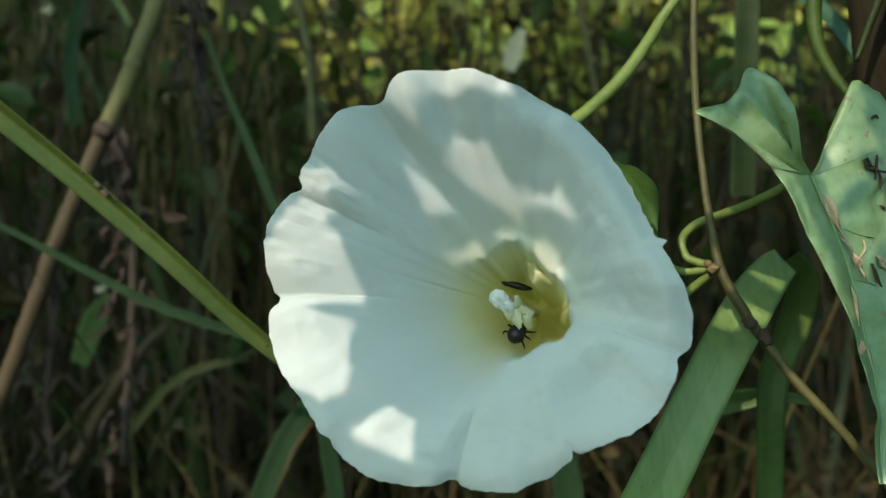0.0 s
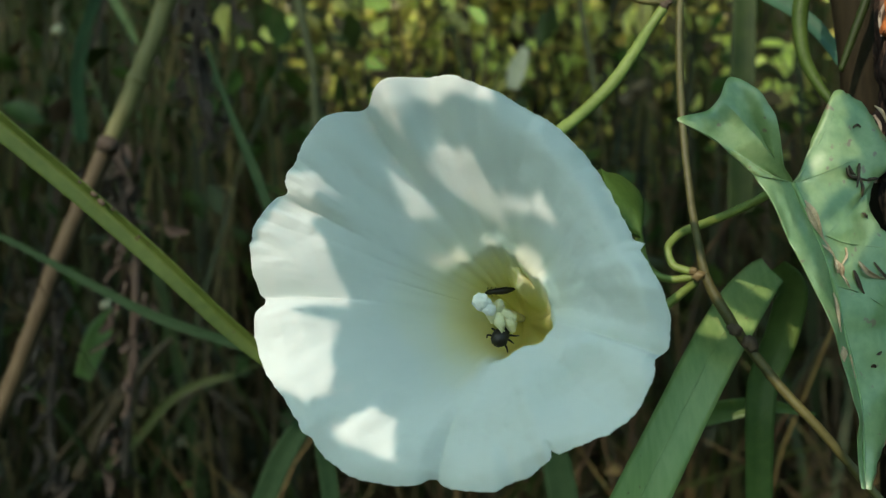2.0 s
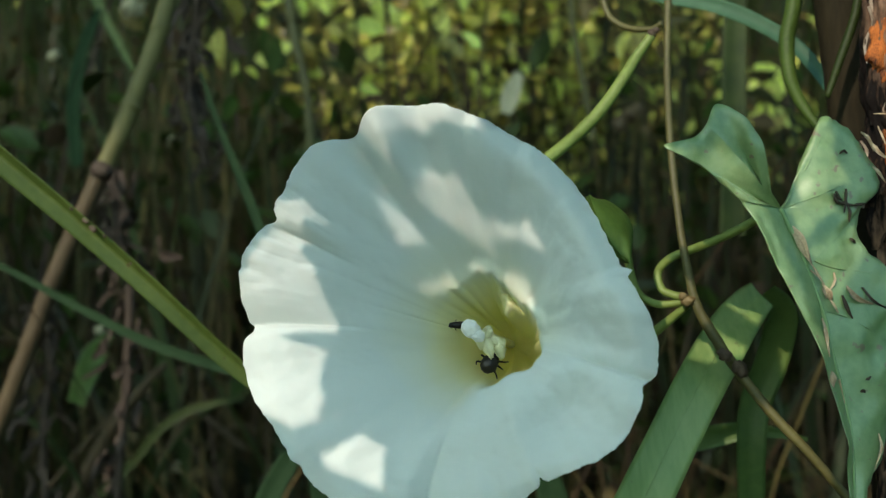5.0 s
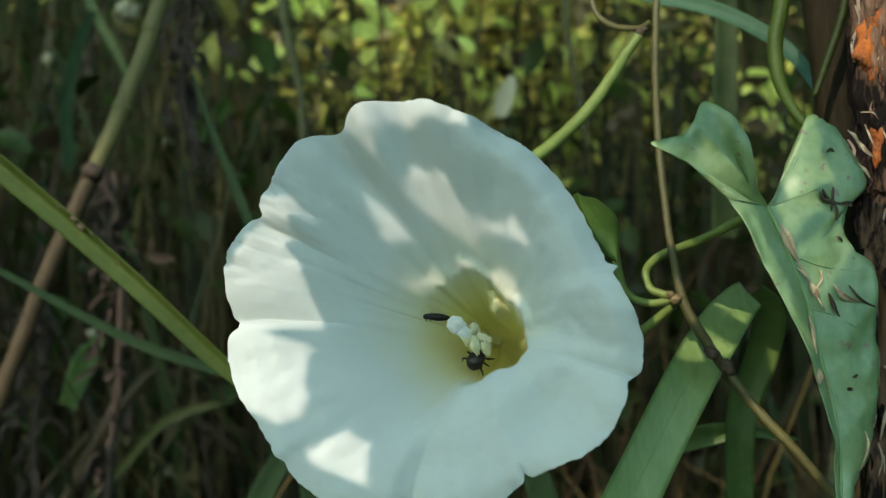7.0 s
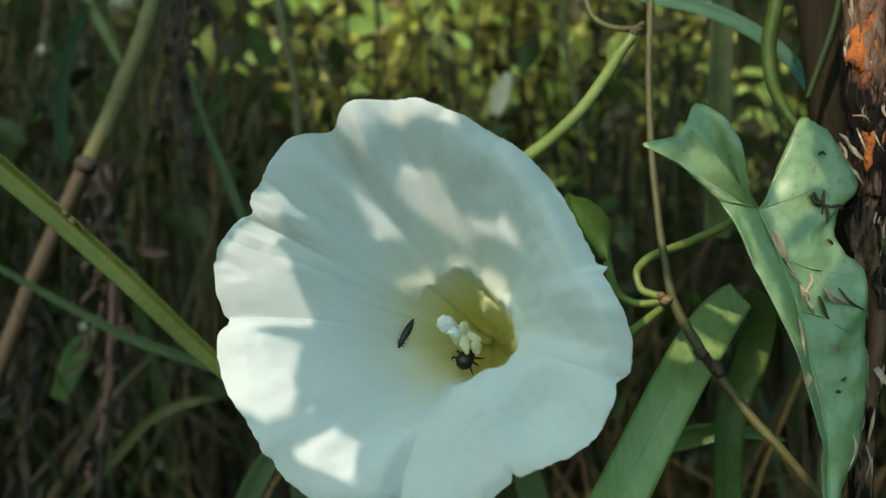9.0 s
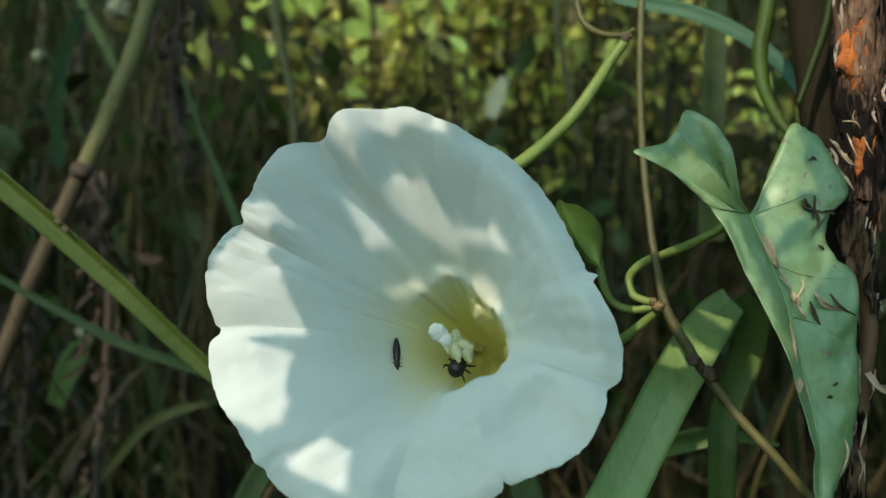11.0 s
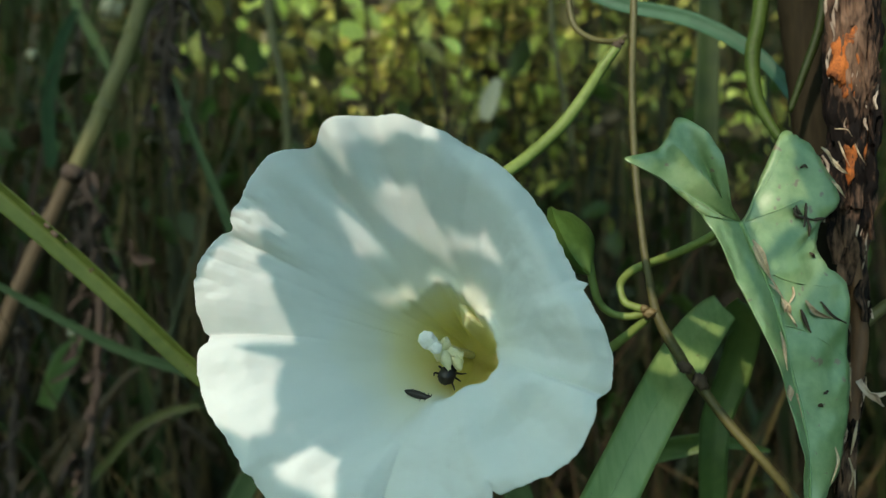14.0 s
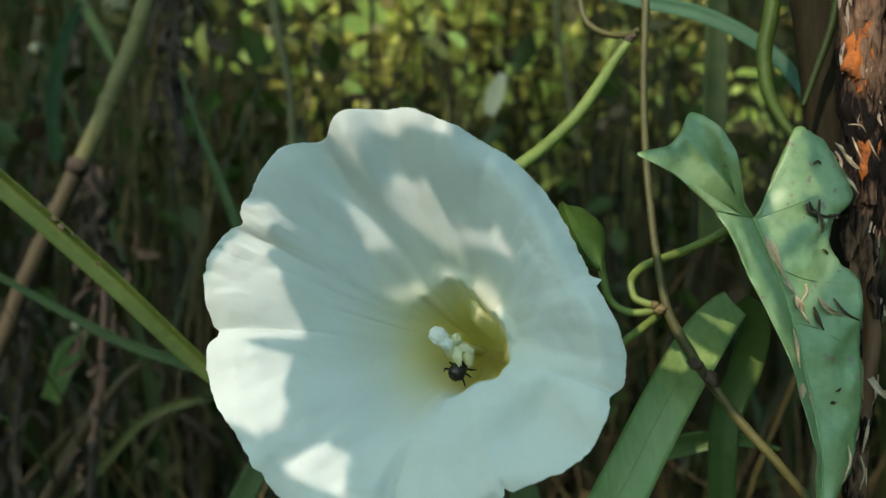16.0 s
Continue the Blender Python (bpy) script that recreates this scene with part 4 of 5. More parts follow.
def far_stalks():
    """Single stalks and blades that stand out of the thicket."""
    def stalk(label, pts, radii, material, name="dry_stalk"):
        ob = thing(name, label, "stalk")
        part("stem", tube(pts, radii, 50, 9, 0.12, 120), material, ob)
        for k in (1, len(pts) - 2):
            r = radii[min(k, len(radii) - 1)]
            part("joint", blob(pts[k], (r * 1.2, r * 1.2, r * 0.9), lumps=0.3, rings=8, sides=10), material, ob)
        return ob
    reed = [(-0.1064, 0.2407, 0.5333), (-0.1179, 0.2407, 0.4897), (-0.1298, 0.2407, 0.4576), (-0.1420, 0.2407, 0.4301), (-0.1592, 0.2407, 0.3933), (-0.1741, 0.2407, 0.3543), (-0.1936, 0.2407, 0.3062)]
    s = stalk("straight dry reed stalk, tan above its joint and brown below", reed[:4], (0.0035, 0.0036, 0.0037, 0.0037), REED_TAN)
    part("lower_stem", tube(reed[3:], (0.0037, 0.0037, 0.0036, 0.0036), 40, 9, 0.12, 120), DRY_STALK, s, "brown lower stem")
    part("joint", blob((-0.1407, 0.2378, 0.4310), (0.0046, 0.0046, 0.0035), (0, 28, 0), lumps=0.4), DARK_STALK, s, "dark joint")
    def withered(label, pts, radius, shreds, seed):
        """A thin dead stem hung with crumpled dark leaves."""
        ob = stalk(label, pts, (radius, radius, radius * 0.7), DARK_STALK, "withered_weed")
        rng = random.Random(seed)
        line = spline(pts, 60)
        bits = []
        for _ in range(shreds):
            p = line[rng.randrange(2, 59)] + Vector((rng.gauss(0, 0.006), rng.gauss(0, 0.004), rng.gauss(0, 0.004)))
            way = Vector((rng.gauss(0, 0.6), rng.gauss(0, 0.5), -1)).normalized() * rng.uniform(0.006, 0.020)
            wide = rng.uniform(0.002, 0.006)
            bend = Vector((rng.gauss(0, 0.003), rng.gauss(0, 0.003), rng.gauss(0, 0.003)))
            bits.append(blade([p, p + way * 0.5 + bend, p + way], (wide * 0.4, wide, wide * 0.3), (rng.gauss(0, 0.6), -1, rng.gauss(0, 0.6)), rng.uniform(-0.8, 0.9), 6, 4, (rng.uniform(-60, 60), rng.uniform(-90, 90)), 0.0002, 0.4))
        part("crumpled_leaves", joined(*bits), DARK_STALK, ob, "dark crumpled dead leaves")
    withered("dark withered weed hung with crumpled leaves", [(-0.1098, 0.2755, 0.5403), (-0.1123, 0.2755, 0.5003), (-0.1148, 0.2755, 0.4703), (-0.1085, 0.2755, 0.4353)], 0.0022, 46, 3)
    withered("dark crumpled dead weed behind the reed", [(-0.1550, 0.2900, 0.4391), (-0.1524, 0.2900, 0.4054), (-0.1472, 0.2900, 0.3744), (-0.1537, 0.2900, 0.2812)], 0.0022, 60, 4)
    withered("brown withered weed low in the grass", [(-0.2123, 0.3480, 0.3768), (-0.2079, 0.3480, 0.3387), (-0.2123, 0.3480, 0.3006), (-0.2094, 0.3480, 0.2507)], 0.002, 50, 6)
    stalk("grey-green upright weed stem", [(-0.1065, 0.4640, 0.6141), (-0.1011, 0.4640, 0.5453), (-0.0913, 0.4640, 0.4982), (-0.0884, 0.4640, 0.4402)], (0.0034, 0.0034, 0.003, 0.003), STEM_OLIVE, "weed_stem")
    stalk("slanting tan dry twig", [(-0.2325, 0.4350, 0.2417), (-0.2084, 0.4350, 0.2865), (-0.1877, 0.4350, 0.3141), (-0.1739, 0.4350, 0.3279)], (0.004, 0.004, 0.003, 0.002), DRY_STALK)
    stalk("slanting dry grass stem near the ground", [(-0.2072, 0.5075, 0.2289), (-0.1878, 0.5075, 0.2684), (-0.1743, 0.5075, 0.2840), (-0.1413, 0.5075, 0.2607)], (0.003, 0.003, 0.003, 0.002), DRY_STALK)
    stalk("pale upright stem among the grass", [(0.0975, 0.5800, 0.6419), (0.0931, 0.5800, 0.5815), (0.0996, 0.5800, 0.5384), (0.1104, 0.5800, 0.4780)], (0.0028, 0.0028, 0.0026, 0.0026), STEM_OLIVE, "weed_stem")
    stalk("short broken pale straw", [(0.1166, 0.5220, 0.4817), (0.1246, 0.5220, 0.4897), (0.1341, 0.5220, 0.4972)], (0.005, 0.0055, 0.005), DRY_STALK)
    def grass(label, pts, widths, material, **kw):
        grass_thing(label, "far grass blades", pts, widths, material, n=40, **kw)
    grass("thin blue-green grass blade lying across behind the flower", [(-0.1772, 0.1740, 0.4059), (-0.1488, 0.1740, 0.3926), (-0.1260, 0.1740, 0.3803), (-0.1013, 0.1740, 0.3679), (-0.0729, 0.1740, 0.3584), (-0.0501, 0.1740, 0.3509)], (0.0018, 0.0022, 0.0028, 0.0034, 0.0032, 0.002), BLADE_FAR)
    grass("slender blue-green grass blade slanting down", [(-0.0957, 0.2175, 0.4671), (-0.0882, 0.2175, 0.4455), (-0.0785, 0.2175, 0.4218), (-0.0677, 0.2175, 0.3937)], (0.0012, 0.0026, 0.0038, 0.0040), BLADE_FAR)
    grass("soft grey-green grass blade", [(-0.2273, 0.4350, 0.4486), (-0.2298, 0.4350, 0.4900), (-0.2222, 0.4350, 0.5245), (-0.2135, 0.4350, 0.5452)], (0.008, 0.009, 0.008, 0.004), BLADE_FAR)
    grass("arching green grass blade, darkened for shade", [(-0.1944, 0.3625, 0.2615), (-0.1718, 0.3625, 0.2826), (-0.1536, 0.3625, 0.3037), (-0.1340, 0.3625, 0.3143), (-0.1099, 0.3625, 0.3188)], (0.004, 0.0045, 0.0045, 0.004, 0.002), STEM_SHADED)
    grass("green grass blade coloured darker for shade", [(-0.2062, 0.3770, 0.3134), (-0.1968, 0.3770, 0.3382), (-0.1860, 0.3770, 0.3537)], (0.010, 0.013, 0.003), BLADE_SHADE)
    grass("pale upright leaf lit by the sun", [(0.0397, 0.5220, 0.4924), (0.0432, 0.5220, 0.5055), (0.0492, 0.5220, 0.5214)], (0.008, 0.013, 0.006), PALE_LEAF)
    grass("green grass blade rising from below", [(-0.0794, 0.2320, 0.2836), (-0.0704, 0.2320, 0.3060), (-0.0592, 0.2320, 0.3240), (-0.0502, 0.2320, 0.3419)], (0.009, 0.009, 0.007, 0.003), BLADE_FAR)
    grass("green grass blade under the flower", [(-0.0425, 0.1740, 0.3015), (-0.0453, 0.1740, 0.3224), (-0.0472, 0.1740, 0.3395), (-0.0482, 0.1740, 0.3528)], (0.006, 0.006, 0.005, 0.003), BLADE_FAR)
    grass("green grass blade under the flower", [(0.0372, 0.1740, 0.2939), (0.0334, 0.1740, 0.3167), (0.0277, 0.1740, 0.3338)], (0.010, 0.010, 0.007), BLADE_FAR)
    grass("dull green leaning grass blade", [(-0.2344, 0.5075, 0.5944), (-0.2422, 0.5075, 0.5712), (-0.2266, 0.5075, 0.5401), (-0.2169, 0.5075, 0.5207)], (0.008, 0.008, 0.007, 0.004), BLADE_LIGHT)
    for label, pts in (("thin dry grass stem bent over near the ground", [(-0.2622, 0.4640, 0.2403), (-0.2369, 0.4640, 0.2700), (-0.2152, 0.4640, 0.2935), (-0.1934, 0.4640, 0.3062)]), ("thin curved green grass stem", [(-0.1783, 0.4060, 0.2496), (-0.1619, 0.4060, 0.2823), (-0.1422, 0.4060, 0.3037), (-0.1095, 0.4060, 0.3184)]),
                       ("thin straight dry grass stem", [(-0.1958, 0.5800, 0.2021), (-0.1871, 0.5800, 0.2452), (-0.1570, 0.5800, 0.2624), (-0.1138, 0.5800, 0.2366)]), ("thin dark bent grass stem", [(-0.2434, 0.3770, 0.3134), (-0.2248, 0.3770, 0.2979), (-0.2062, 0.3770, 0.2730), (-0.1968, 0.3770, 0.2513)])):
        stalk(label, pts, (0.0016, 0.0015, 0.0013, 0.0008), DRY_STALK if "dry" in label else STEM_SHADED)
    heads = (((-0.2489, 0.7250, 0.1966), 0.0075), ((-0.2647, 0.6525, 0.5988), 0.014), ((-0.3316, 0.6525, 0.5594), 0.007), ((-0.2730, 0.7975, 0.5037), 0.008), ((-0.2242, 0.4640, 0.3460), 0.005))
    for p, r in heads:
        ob = thing("small_wildflower", "small round pale yellow wildflower among the grass", "wildflower", "far wildflowers")
        part("head", blob(p, (r * 0.7, r * 0.7, r * 0.6), lumps=0.9, grain=60), PALE_LEAF, ob)
        part("stalk", tube([p, (p[0] + 0.01, p[1] + 0.02, p[2] - 0.08), (p[0] + 0.01, p[1] + 0.04, 0.0)], (0.0012, 0.0012, 0.0015), 12, 6), STEM_OLIVE, ob)


# -- the thicket --
def blades_field(name, label, count, place, tall, wide, droop, material, seed, category="grass"):
    """Many thin bent blades in one mesh. place(rng) gives a foot; tall and wide are ranges."""
    rng = random.Random(seed)
    verts, faces = [], []
    for _ in range(count):
        x, y = place(rng)
        z = 0.0
        h, w = rng.uniform(*tall), rng.uniform(*wide)
        a = rng.uniform(0, 2 * math.pi)
        lean = rng.uniform(*droop) * h
        face = rng.uniform(0, 2 * math.pi)
        dx, dy = math.cos(face) * w / 2, math.sin(face) * w / 2
        k = len(verts)
        steps = 6
        for i in range(steps + 1):
            t = i / steps
            px, py = x + math.cos(a) * lean * t * t, y + math.sin(a) * lean * t * t
            pz = z + h * (t - 0.35 * (lean / h) * t ** 3)
            s = (1 - t) ** 0.6 if t > 0.5 else 1.0
            verts += [(px - dx * s, py - dy * s, pz), (px + dx * s, py + dy * s, pz)]
        faces += [(k + 2 * i, k + 2 * i + 1, k + 2 * i + 3, k + 2 * i + 2) for i in range(steps)]
    ob = new(name, mesh_of(name, verts, faces, material))
    return tagged(ob, label, category, kind="stuff")


def leaves_field(name, label, count, place, size, material, seed, lean=0.0, spread=1.2):
    """Many small pointed leaves, each a folded diamond, in one mesh."""
    rng = random.Random(seed)
    verts, faces = [], []
    for _ in range(count):
        p = Vector(place(rng))
        long = rng.uniform(*size)
        wide = long * rng.uniform(0.35, 0.6)
        m = Euler((lean, 0, 0)).to_matrix() @ Euler((rng.uniform(-spread, spread), rng.uniform(-spread, spread), rng.uniform(0, 6.28))).to_matrix()
        k = len(verts)
        for q in ((-0.5, 0, 0), (-0.15, 0.5, 0.08), (0.2, 0.42, 0.08), (0.5, 0, -0.1), (0.2, -0.42, 0.08), (-0.15, -0.5, 0.08), (0, 0, 0)):
            verts.append(p + m @ Vector((q[0] * long, q[1] * wide, q[2] * long)))
        faces += [(k + 6, k + i, k + (i + 1) % 6) for i in range(6)]
    ob = new(name, mesh_of(name, verts, faces, material))
    return tagged(ob, label, "foliage", kind="stuff")


def thicket():
    def ring(near, far):
        def place(rng):
            while True:
                x, y = rng.uniform(-far, far), rng.uniform(-far, far)
                r = math.hypot(x, y + 0.145)
                ahead = y > 0 and abs(x) < 0.55 * (y + 0.145)
                if near < r < far and (ahead or r > 0.65):
                    return x, y
        return place

    def wedge(y0, y1, spread=0.62):
        def place(rng):
            y = y0 + (y1 - y0) * rng.random() ** 0.8
            return rng.uniform(-1, 1) * spread * (y + 0.2), y
        return place

    def cloud(y0, y1, z0, z1, spread=0.62):
        def place(rng):
            y = rng.uniform(y0, y1)
            return rng.uniform(-1, 1) * spread * (y + 0.2), y, rng.uniform(z0, z1)
        return place

    sprays = random.Random(21)
    tops = []
    for k in range(130):
        y = sprays.uniform(0.65, 1.5)
        wide = k % 5 == 0
        tops.append(Vector(((sprays.gauss(0.0, 0.42) if wide else sprays.gauss(0.03, 0.105)) * (y + 0.2), y, sprays.uniform(0.50, 0.95))))

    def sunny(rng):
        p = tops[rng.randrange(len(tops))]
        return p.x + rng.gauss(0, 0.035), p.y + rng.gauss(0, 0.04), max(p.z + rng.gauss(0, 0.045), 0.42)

    blades_field("standing_grass", "tall green grass stems standing in a dense thicket", 1700, wedge(0.75, 2.4), (0.5, 1.15), (0.003, 0.009), (0.02, 0.25), GRASS_DIMMED, 11)
    blades_field("dry_grass", "brown dry grass stems between the green ones", 1700, wedge(0.6, 2.2), (0.4, 1.0), (0.002, 0.006), (0.02, 0.35), DRY_DIMMED, 12)
    blades_field("low_grass", "arching green grass near the ground, its colour dimmed for shade", 1600, wedge(0.45, 1.6), (0.18, 0.42), (0.004, 0.010), (0.3, 0.9), GRASS_DIMMED, 13)
    blades_field("dead_grass", "tangled dead brown grass near the ground", 1600, wedge(0.4, 1.5), (0.12, 0.40), (0.0015, 0.005), (0.4, 1.2), DRY_DIMMED, 14)
    leaves_field("weed_leaves", "small yellow-green leaves of weeds between the stems, brightened for sun", 3800, sunny, (0.016, 0.042), SUNLIT_LEAVES, 15, 0.75, 0.8)
    leaves_field("shade_leaves", "green leaves low in the thicket, their colour darkened for shade", 5200, cloud(0.55, 2.2, 0.02, 0.55), (0.012, 0.04), DARK_LEAVES, 16)
    # Mostly unseen grass, added to hold back light from the low sky.
    blades_field("surrounding_grass", "tall grass added all round to hold back low sky light", 9000, ring(0.7, 2.7), (0.25, 0.7), (0.004, 0.010), (0.05, 0.4), GRASS_DIMMED, 17)

    blades_field("leaning_stems", "thin brown and grey stems leaning in all directions", 640, wedge(0.32, 0.9), (0.25, 0.75), (0.0008, 0.0022), (0.15, 0.9), DRY_DIMMED, 19)
    leaves_field("crumpled_leaves", "dark crumpled dead leaves hanging in the thicket", 1500, cloud(0.45, 1.4, 0.1, 0.75), (0.010, 0.028), DRY_DIMMED, 24)

    def all_round(near, far, low, high):
        def place(rng):
            while True:
                x, y = rng.uniform(-far, far), rng.uniform(-far, far)
                if near < math.hypot(x, y + 0.1) < far:
                    return x, y, rng.uniform(low, high) ** 1.0
        return place
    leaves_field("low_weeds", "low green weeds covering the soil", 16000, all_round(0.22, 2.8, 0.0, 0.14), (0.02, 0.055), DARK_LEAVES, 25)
    leaves_field("leaf_litter", "brown dead leaves lying on the soil", 4000, all_round(0.05, 2.8, 0.0, 0.02), (0.02, 0.05), DRY_DIMMED, 26, 0.0, 0.35)

    # Leaf ring added all round; its height, low behind the viewer, steers sky light.
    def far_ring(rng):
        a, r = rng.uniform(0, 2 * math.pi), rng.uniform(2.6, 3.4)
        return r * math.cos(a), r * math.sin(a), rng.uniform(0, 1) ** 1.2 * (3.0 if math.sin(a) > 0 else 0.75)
    leaves_field("hedge", "ring of dark green leaves added far behind the grass to cut sky light", 20000, far_ring, (0.05, 0.13), DARK_LEAVES, 18)


def ground():
    n, verts, faces = 80, [], []
    for i in range(n + 1):
        for j in range(n + 1):
            x, y = (i / n * 2 - 1), (j / n * 2 - 1)
            x, y = 4 * x * abs(x) + x + 70 * x ** 9, 4 * y * abs(y) + y + 70 * y ** 9
            verts.append((x, y, 0.03 * noise.noise((x * 2.5, y * 2.5, 0)) + 0.008 * noise.noise((x * 14, y * 14, 3)) - 0.02))
    for i in range(n):
        for j in range(n):
            a = i * (n + 1) + j
            faces.append((a, a + n + 1, a + n + 2, a + 1))
    ob = new("ground", mesh_of("ground", verts, faces, SOIL))
    tagged(ob, "dark bare soil under the grass", "ground", kind="structure")
    # Plain ring added to close the distance and cut off low sky.
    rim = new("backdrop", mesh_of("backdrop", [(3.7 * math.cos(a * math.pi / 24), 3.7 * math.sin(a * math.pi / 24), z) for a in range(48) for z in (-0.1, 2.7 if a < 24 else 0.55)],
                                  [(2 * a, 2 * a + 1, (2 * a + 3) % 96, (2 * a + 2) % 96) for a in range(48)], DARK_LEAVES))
    tagged(rim, "plain dark green ring added far behind to close the distance", "backdrop", kind="structure")


ground()
flower()
beetle()
WALKER = thrips()
bindweed_leaf()
chaff()
vine()
broad_blades()
woody_stem()
far_stalks()
thicket()


# -- unseen leaf screens added between the sun and the flower --
# Leaf places fitted so the gaps throw dapples on petals, leaf and blade.
SCREEN_LEAVES_WEST = (  # across, up, turn, length, width
    (-0.0286, -0.0294, 3, 0.0667, 0.0074),
    (-0.0256, -0.0265, 177, 0.0236, 0.0102),
    (-0.0243, 0.0168, 67, 0.0614, 0.0051),
    (-0.0222, 0.0137, 38, 0.0226, 0.0063),
    (-0.0217, 0.0168, 312, 0.0300, 0.0115),
    (-0.0195, 0.0051, 27, 0.0080, 0.0050),
    (-0.0192, -0.0250, 46, 0.0471, 0.0043),
    (-0.0155, -0.0065, 267, 0.0305, 0.0036),
    (-0.0109, -0.0133, 322, 0.0203, 0.0119),
    (-0.0106, 0.0108, 35, 0.0192, 0.0030),
    (-0.0103, -0.0030, 23, 0.0324, 0.0033),
    (-0.0101, -0.0020, 141, 0.0303, 0.0185),
    (-0.0090, 0.0198, 239, 0.0106, 0.0032),
    (-0.0072, 0.0155, 170, 0.0224, 0.0025),
    (-0.0066, 0.0079, 36, 0.0284, 0.0032),
    (-0.0044, 0.0227, 179, 0.0099, 0.0044),
    (-0.0011, 0.0037, 354, 0.0241, 0.0124),
    (-0.0009, 0.0085, 140, 0.0739, 0.0039),
    (0.0010, 0.0213, 274, 0.0088, 0.0055),
)
SCREEN_LEAVES_EAST = (  # across, up, turn, length, width
    (0.0053, 0.0238, 0, 0.0297, 0.0032),
    (0.0073, 0.0134, 160, 0.0152, 0.0034),
    (0.0116, 0.0233, 30, 0.0222, 0.0076),
    (0.0117, -0.0102, 62, 0.0550, 0.0341),
    (0.0129, 0.0049, 124, 0.0273, 0.0066),
    (0.0176, 0.0178, 134, 0.0524, 0.0150),
    (0.0235, 0.0241, 221, 0.0236, 0.0125),
    (0.0243, 0.0538, 255, 0.0173, 0.0107),
    (0.0246, 0.0391, 339, 0.0236, 0.0067),
    (0.0278, 0.0322, 269, 0.0287, 0.0028),
    (0.0318, 0.0545, 329, 0.0187, 0.0094),
    (0.0435, 0.0471, 239, 0.0119, 0.0025),
    (0.0441, 0.0325, 298, 0.0750, 0.0043),
    (0.0504, 0.0576, 295, 0.0316, 0.0064),
    (0.0505, 0.0548, 11, 0.0139, 0.0063),
    (0.0572, 0.0344, 253, 0.0750, 0.0223),
    (0.0603, 0.0525, 147, 0.0400, 0.0091),
    (0.1689, 0.0490, 151, 0.0601, 0.0064),
    (0.1939, -0.2325, 244, 0.0435, 0.0050),
)


def overhanging_weed(label, blades, lift, foot):
    """An unseen leafy shoot, added on the sun's side to dapple what stands behind it."""
    root = thing("overhanging_weed", label, "weed", "weeds on the sun's side")
    ax = Vector((0, 0, 1)).cross(SUN_FROM).normalized()
    bx = SUN_FROM.cross(ax)
    hub = Vector((-0.0014, 0.0, 0.3911)) + SUN_FROM * lift
    mids = [hub + ax * leaf[0] + bx * leaf[1] for leaf in blades]
    last = max(mids, key=lambda p: p.dot(ax))
    part("stem", tube([foot, foot + Vector((-0.01, 0.05, 0.37)), foot + Vector((-0.12, 0.16, 0.58)), last + ax * 0.03 + SUN_FROM * 0.01, last + SUN_FROM * 0.006],
                      (0.004, 0.003, 0.002, 0.0012, 0.0008), 50, 9, 0.08), STEM_GREEN, root)
    # twigs from leaf to nearest leaf, so that all hang together
    linked, rest = [last], [p for p in mids if p is not last]
    while rest:
        a, b = min(((p, q) for p in linked for q in rest), key=lambda pair: (pair[0] - pair[1]).length)
        part("twig", tube([a + SUN_FROM * 0.0005, (a + b) / 2 + SUN_FROM * 0.004, b + SUN_FROM * 0.0005], (0.0002, 0.0002, 0.0002), 8, 5), STEM_GREEN, root)
        linked.append(b)
        rest.remove(b)
    for u, v, turn, long, wide in blades:
        c, d = math.cos(radians(turn)), math.sin(radians(turn))
        mid = hub + ax * u + bx * v
        verts, faces = [], []
        for i in range(21):
            t = i / 10 - 1
            w = wide / 2 * max(1 - t * t, 0.0) ** 0.75 * (1 - 0.25 * t)
            for j in range(-3, 4):
                x, y = t * long / 2, w * j / 3
                verts.append(mid + ax * (x * c - y * d) + bx * (x * d + y * c) + SUN_FROM * (0.06 * abs(y) - 0.1 * t * t * long / 2))
        faces = [(7 * i + j, 7 * i + j + 1, 7 * i + j + 8, 7 * i + j + 7) for i in range(20) for j in range(6)]
        leaf = part("leaf", (verts, faces), DARK_LEAVES, root)
        leaf.modifiers.new("thickness", "SOLIDIFY").thickness = 0.0003


overhanging_weed("screen of leaves added out of view to dapple the flower with shade", SCREEN_LEAVES_WEST, 0.16, Vector((0.30, -0.52, -0.02)))
overhanging_weed("screen of leaves added out of view to dapple leaf and flower with shade", SCREEN_LEAVES_EAST, 0.175, Vector((0.42, -0.50, -0.02)))


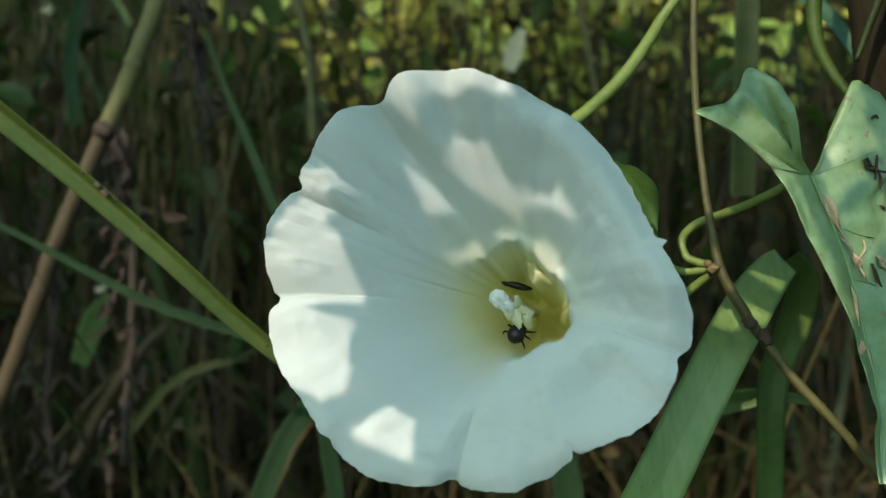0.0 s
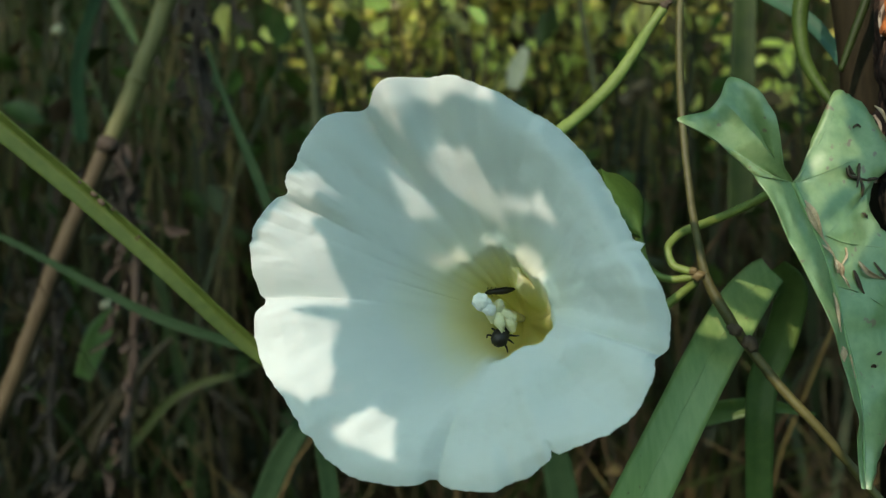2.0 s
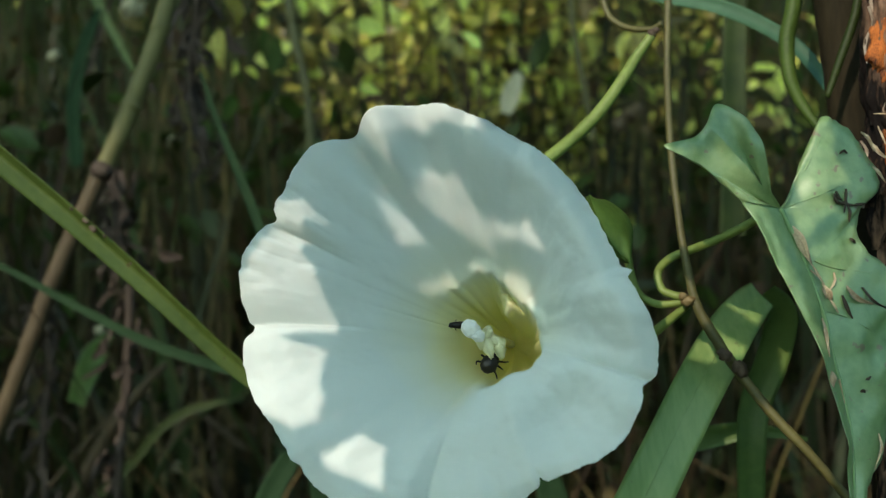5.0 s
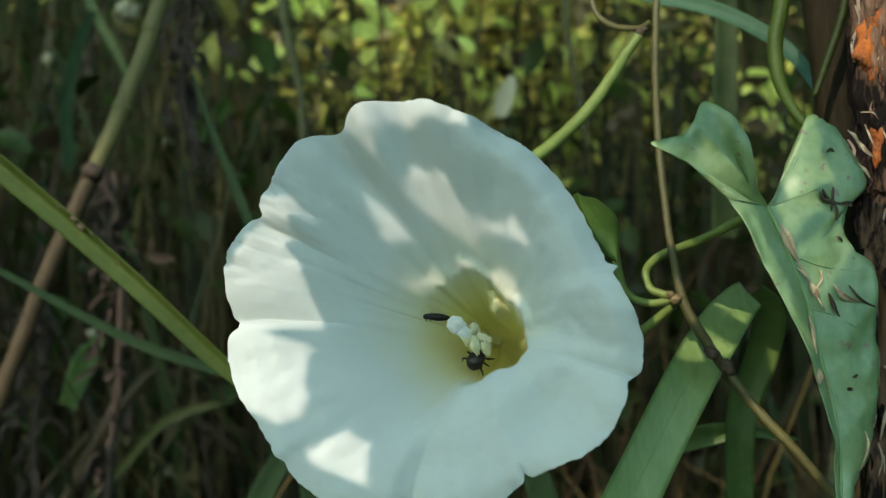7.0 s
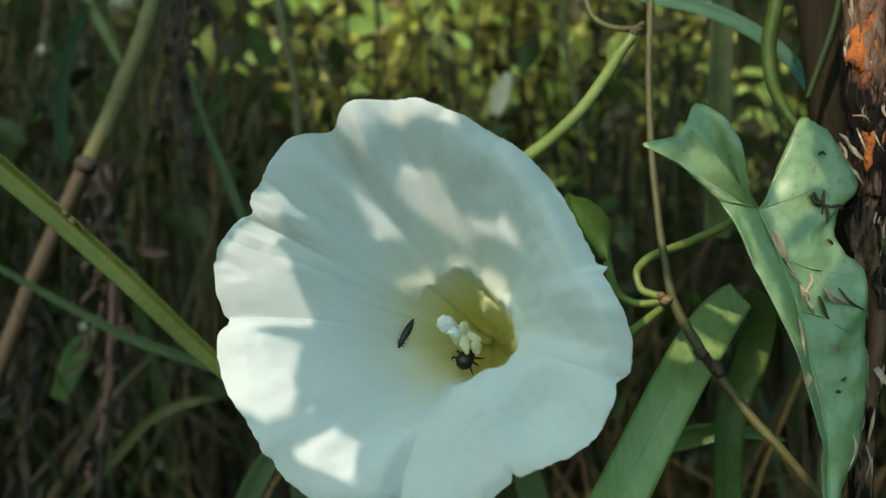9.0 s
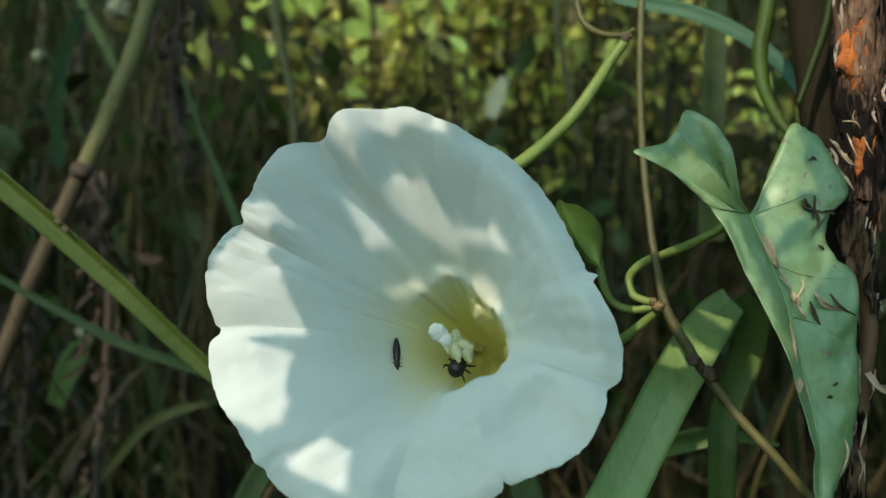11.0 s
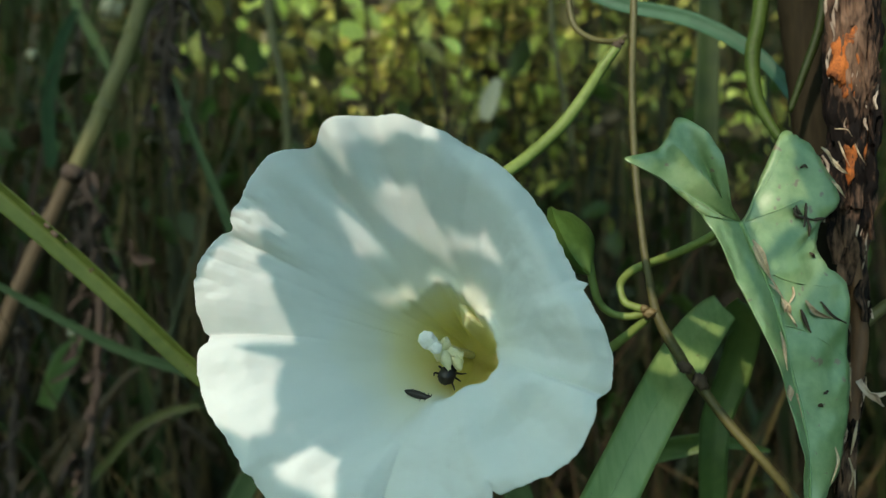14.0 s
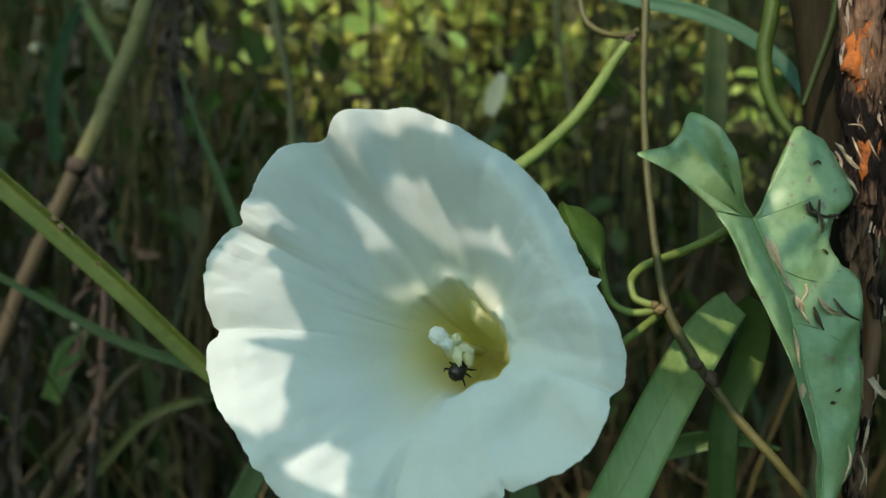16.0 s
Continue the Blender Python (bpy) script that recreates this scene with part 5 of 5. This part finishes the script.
def added_canopy():
    """Unseen foliage added to block light: on the sun's side it shades the foot of the thicket, overhead it dims the
    sky there.
    """
    def sunward(rng):
        while True:
            x, y = rng.uniform(-2.7, -0.3), rng.uniform(-2.1, -0.95)
            if math.hypot(x + 1.33, y + 2.22) > 0.36 and (y < -1.15 or x < -1.5):
                return x, y, rng.uniform(2.15, 2.35)

    def sunward_edge(rng):
        return rng.uniform(-2.7, 0.2), rng.uniform(-0.95, 0.25), rng.uniform(2.15, 2.35)

    def overhead(rng):
        return rng.uniform(-2.6, 2.6), rng.uniform(0.30, 3.2), rng.uniform(2.3, 2.8)
    def over_flower(rng):
        return rng.uniform(-0.5, 2.2), rng.uniform(-0.8, 0.35), rng.uniform(2.3, 2.8)
    # None of these leaf layers is in view; they only hold back light.
    leaves_field("bush_leaves", "unseen green leaves added above the flower to dim the sky", 1500, over_flower, (0.12, 0.25), DARK_LEAVES, 27)
    leaves_field("bush_leaves", "unseen dense green leaves added on the sun's side to cast shade", 2900, sunward, (0.08, 0.16), DARK_LEAVES, 21)
    leaves_field("bush_leaves", "unseen loose green leaves added beside the dense ones to cast shade", 60, sunward_edge, (0.06, 0.12), DARK_LEAVES, 22)
    leaves_field("bush_leaves", "unseen green leaves added overhead to dim the sky", 8000, overhead, (0.12, 0.25), DARK_LEAVES, 23)


added_canopy()



def on_petal(angle, s, heading, sink=0.0):
    """The pose of an insect standing on the trumpet's inner side; heading: degrees in the mouth's plane; sink: how far it has slipped under the lobe."""
    a = radians(angle)
    p = corolla(a, s)
    across, along = corolla(a + 0.02, s) - p, corolla(a, s + 0.01) - p
    up = across.cross(along).normalized()
    if up.z < 0:
        up = -up
    up = (up + Vector((0, 0, 0.8))).normalized()
    x = Vector((math.cos(radians(heading)), math.sin(radians(heading)), 0))
    x = (x - up * x.dot(up)).normalized()
    y = up.cross(x)
    p = p + up * (0.0004 - sink)
    return FLOWER @ Matrix(((x.x, y.x, up.x, p.x), (x.y, y.y, up.y, p.y), (x.z, y.z, up.z, p.z), (0, 0, 0, 1)))


def motions():
    walk(WALKER, [(t, on_petal(*place)) for t, *place in (
        (0.0, 116.0, 0.175, 157),
        (0.5, 115.0, 0.175, 152),
        (1.0, 117.0, 0.175, 152),
        (1.5, 116.0, 0.185, 163),
        (2.0, 123.0, 0.170, 178),
        (2.5, 130.0, 0.165, 191),
        (3.0, 140.0, 0.175, 188),
        (3.5, 153.0, 0.185, 196),
        (4.0, 164.0, 0.190, 193),
        (6.5, 163.0, 0.225, 165),
        (7.0, 164.0, 0.245, 173),
        (7.5, 169.0, 0.240, 198),
        (8.0, 175.0, 0.260, 211),
        (8.5, 180.0, 0.290, 217),
        (9.0, 189.0, 0.305, 241),
        (11.5, 203.0, 0.315, 278),
        (12.0, 208.0, 0.320, 285),
        (12.5, 220.0, 0.330, 292),
        (13.0, 227.0, 0.315, 306),
        (13.5, 237.0, 0.305, 322),
        (14.0, 248.0, 0.300, 343),
        (14.5, 256.0, 0.280, 352),
        (15.0, 274.0, 0.310, 350, 0.0003),
        (15.5, 289.0, 0.300, 352, 0.0014),
        (16.0, 297.0, 0.290, 352, 0.0024),
    )])


motions()
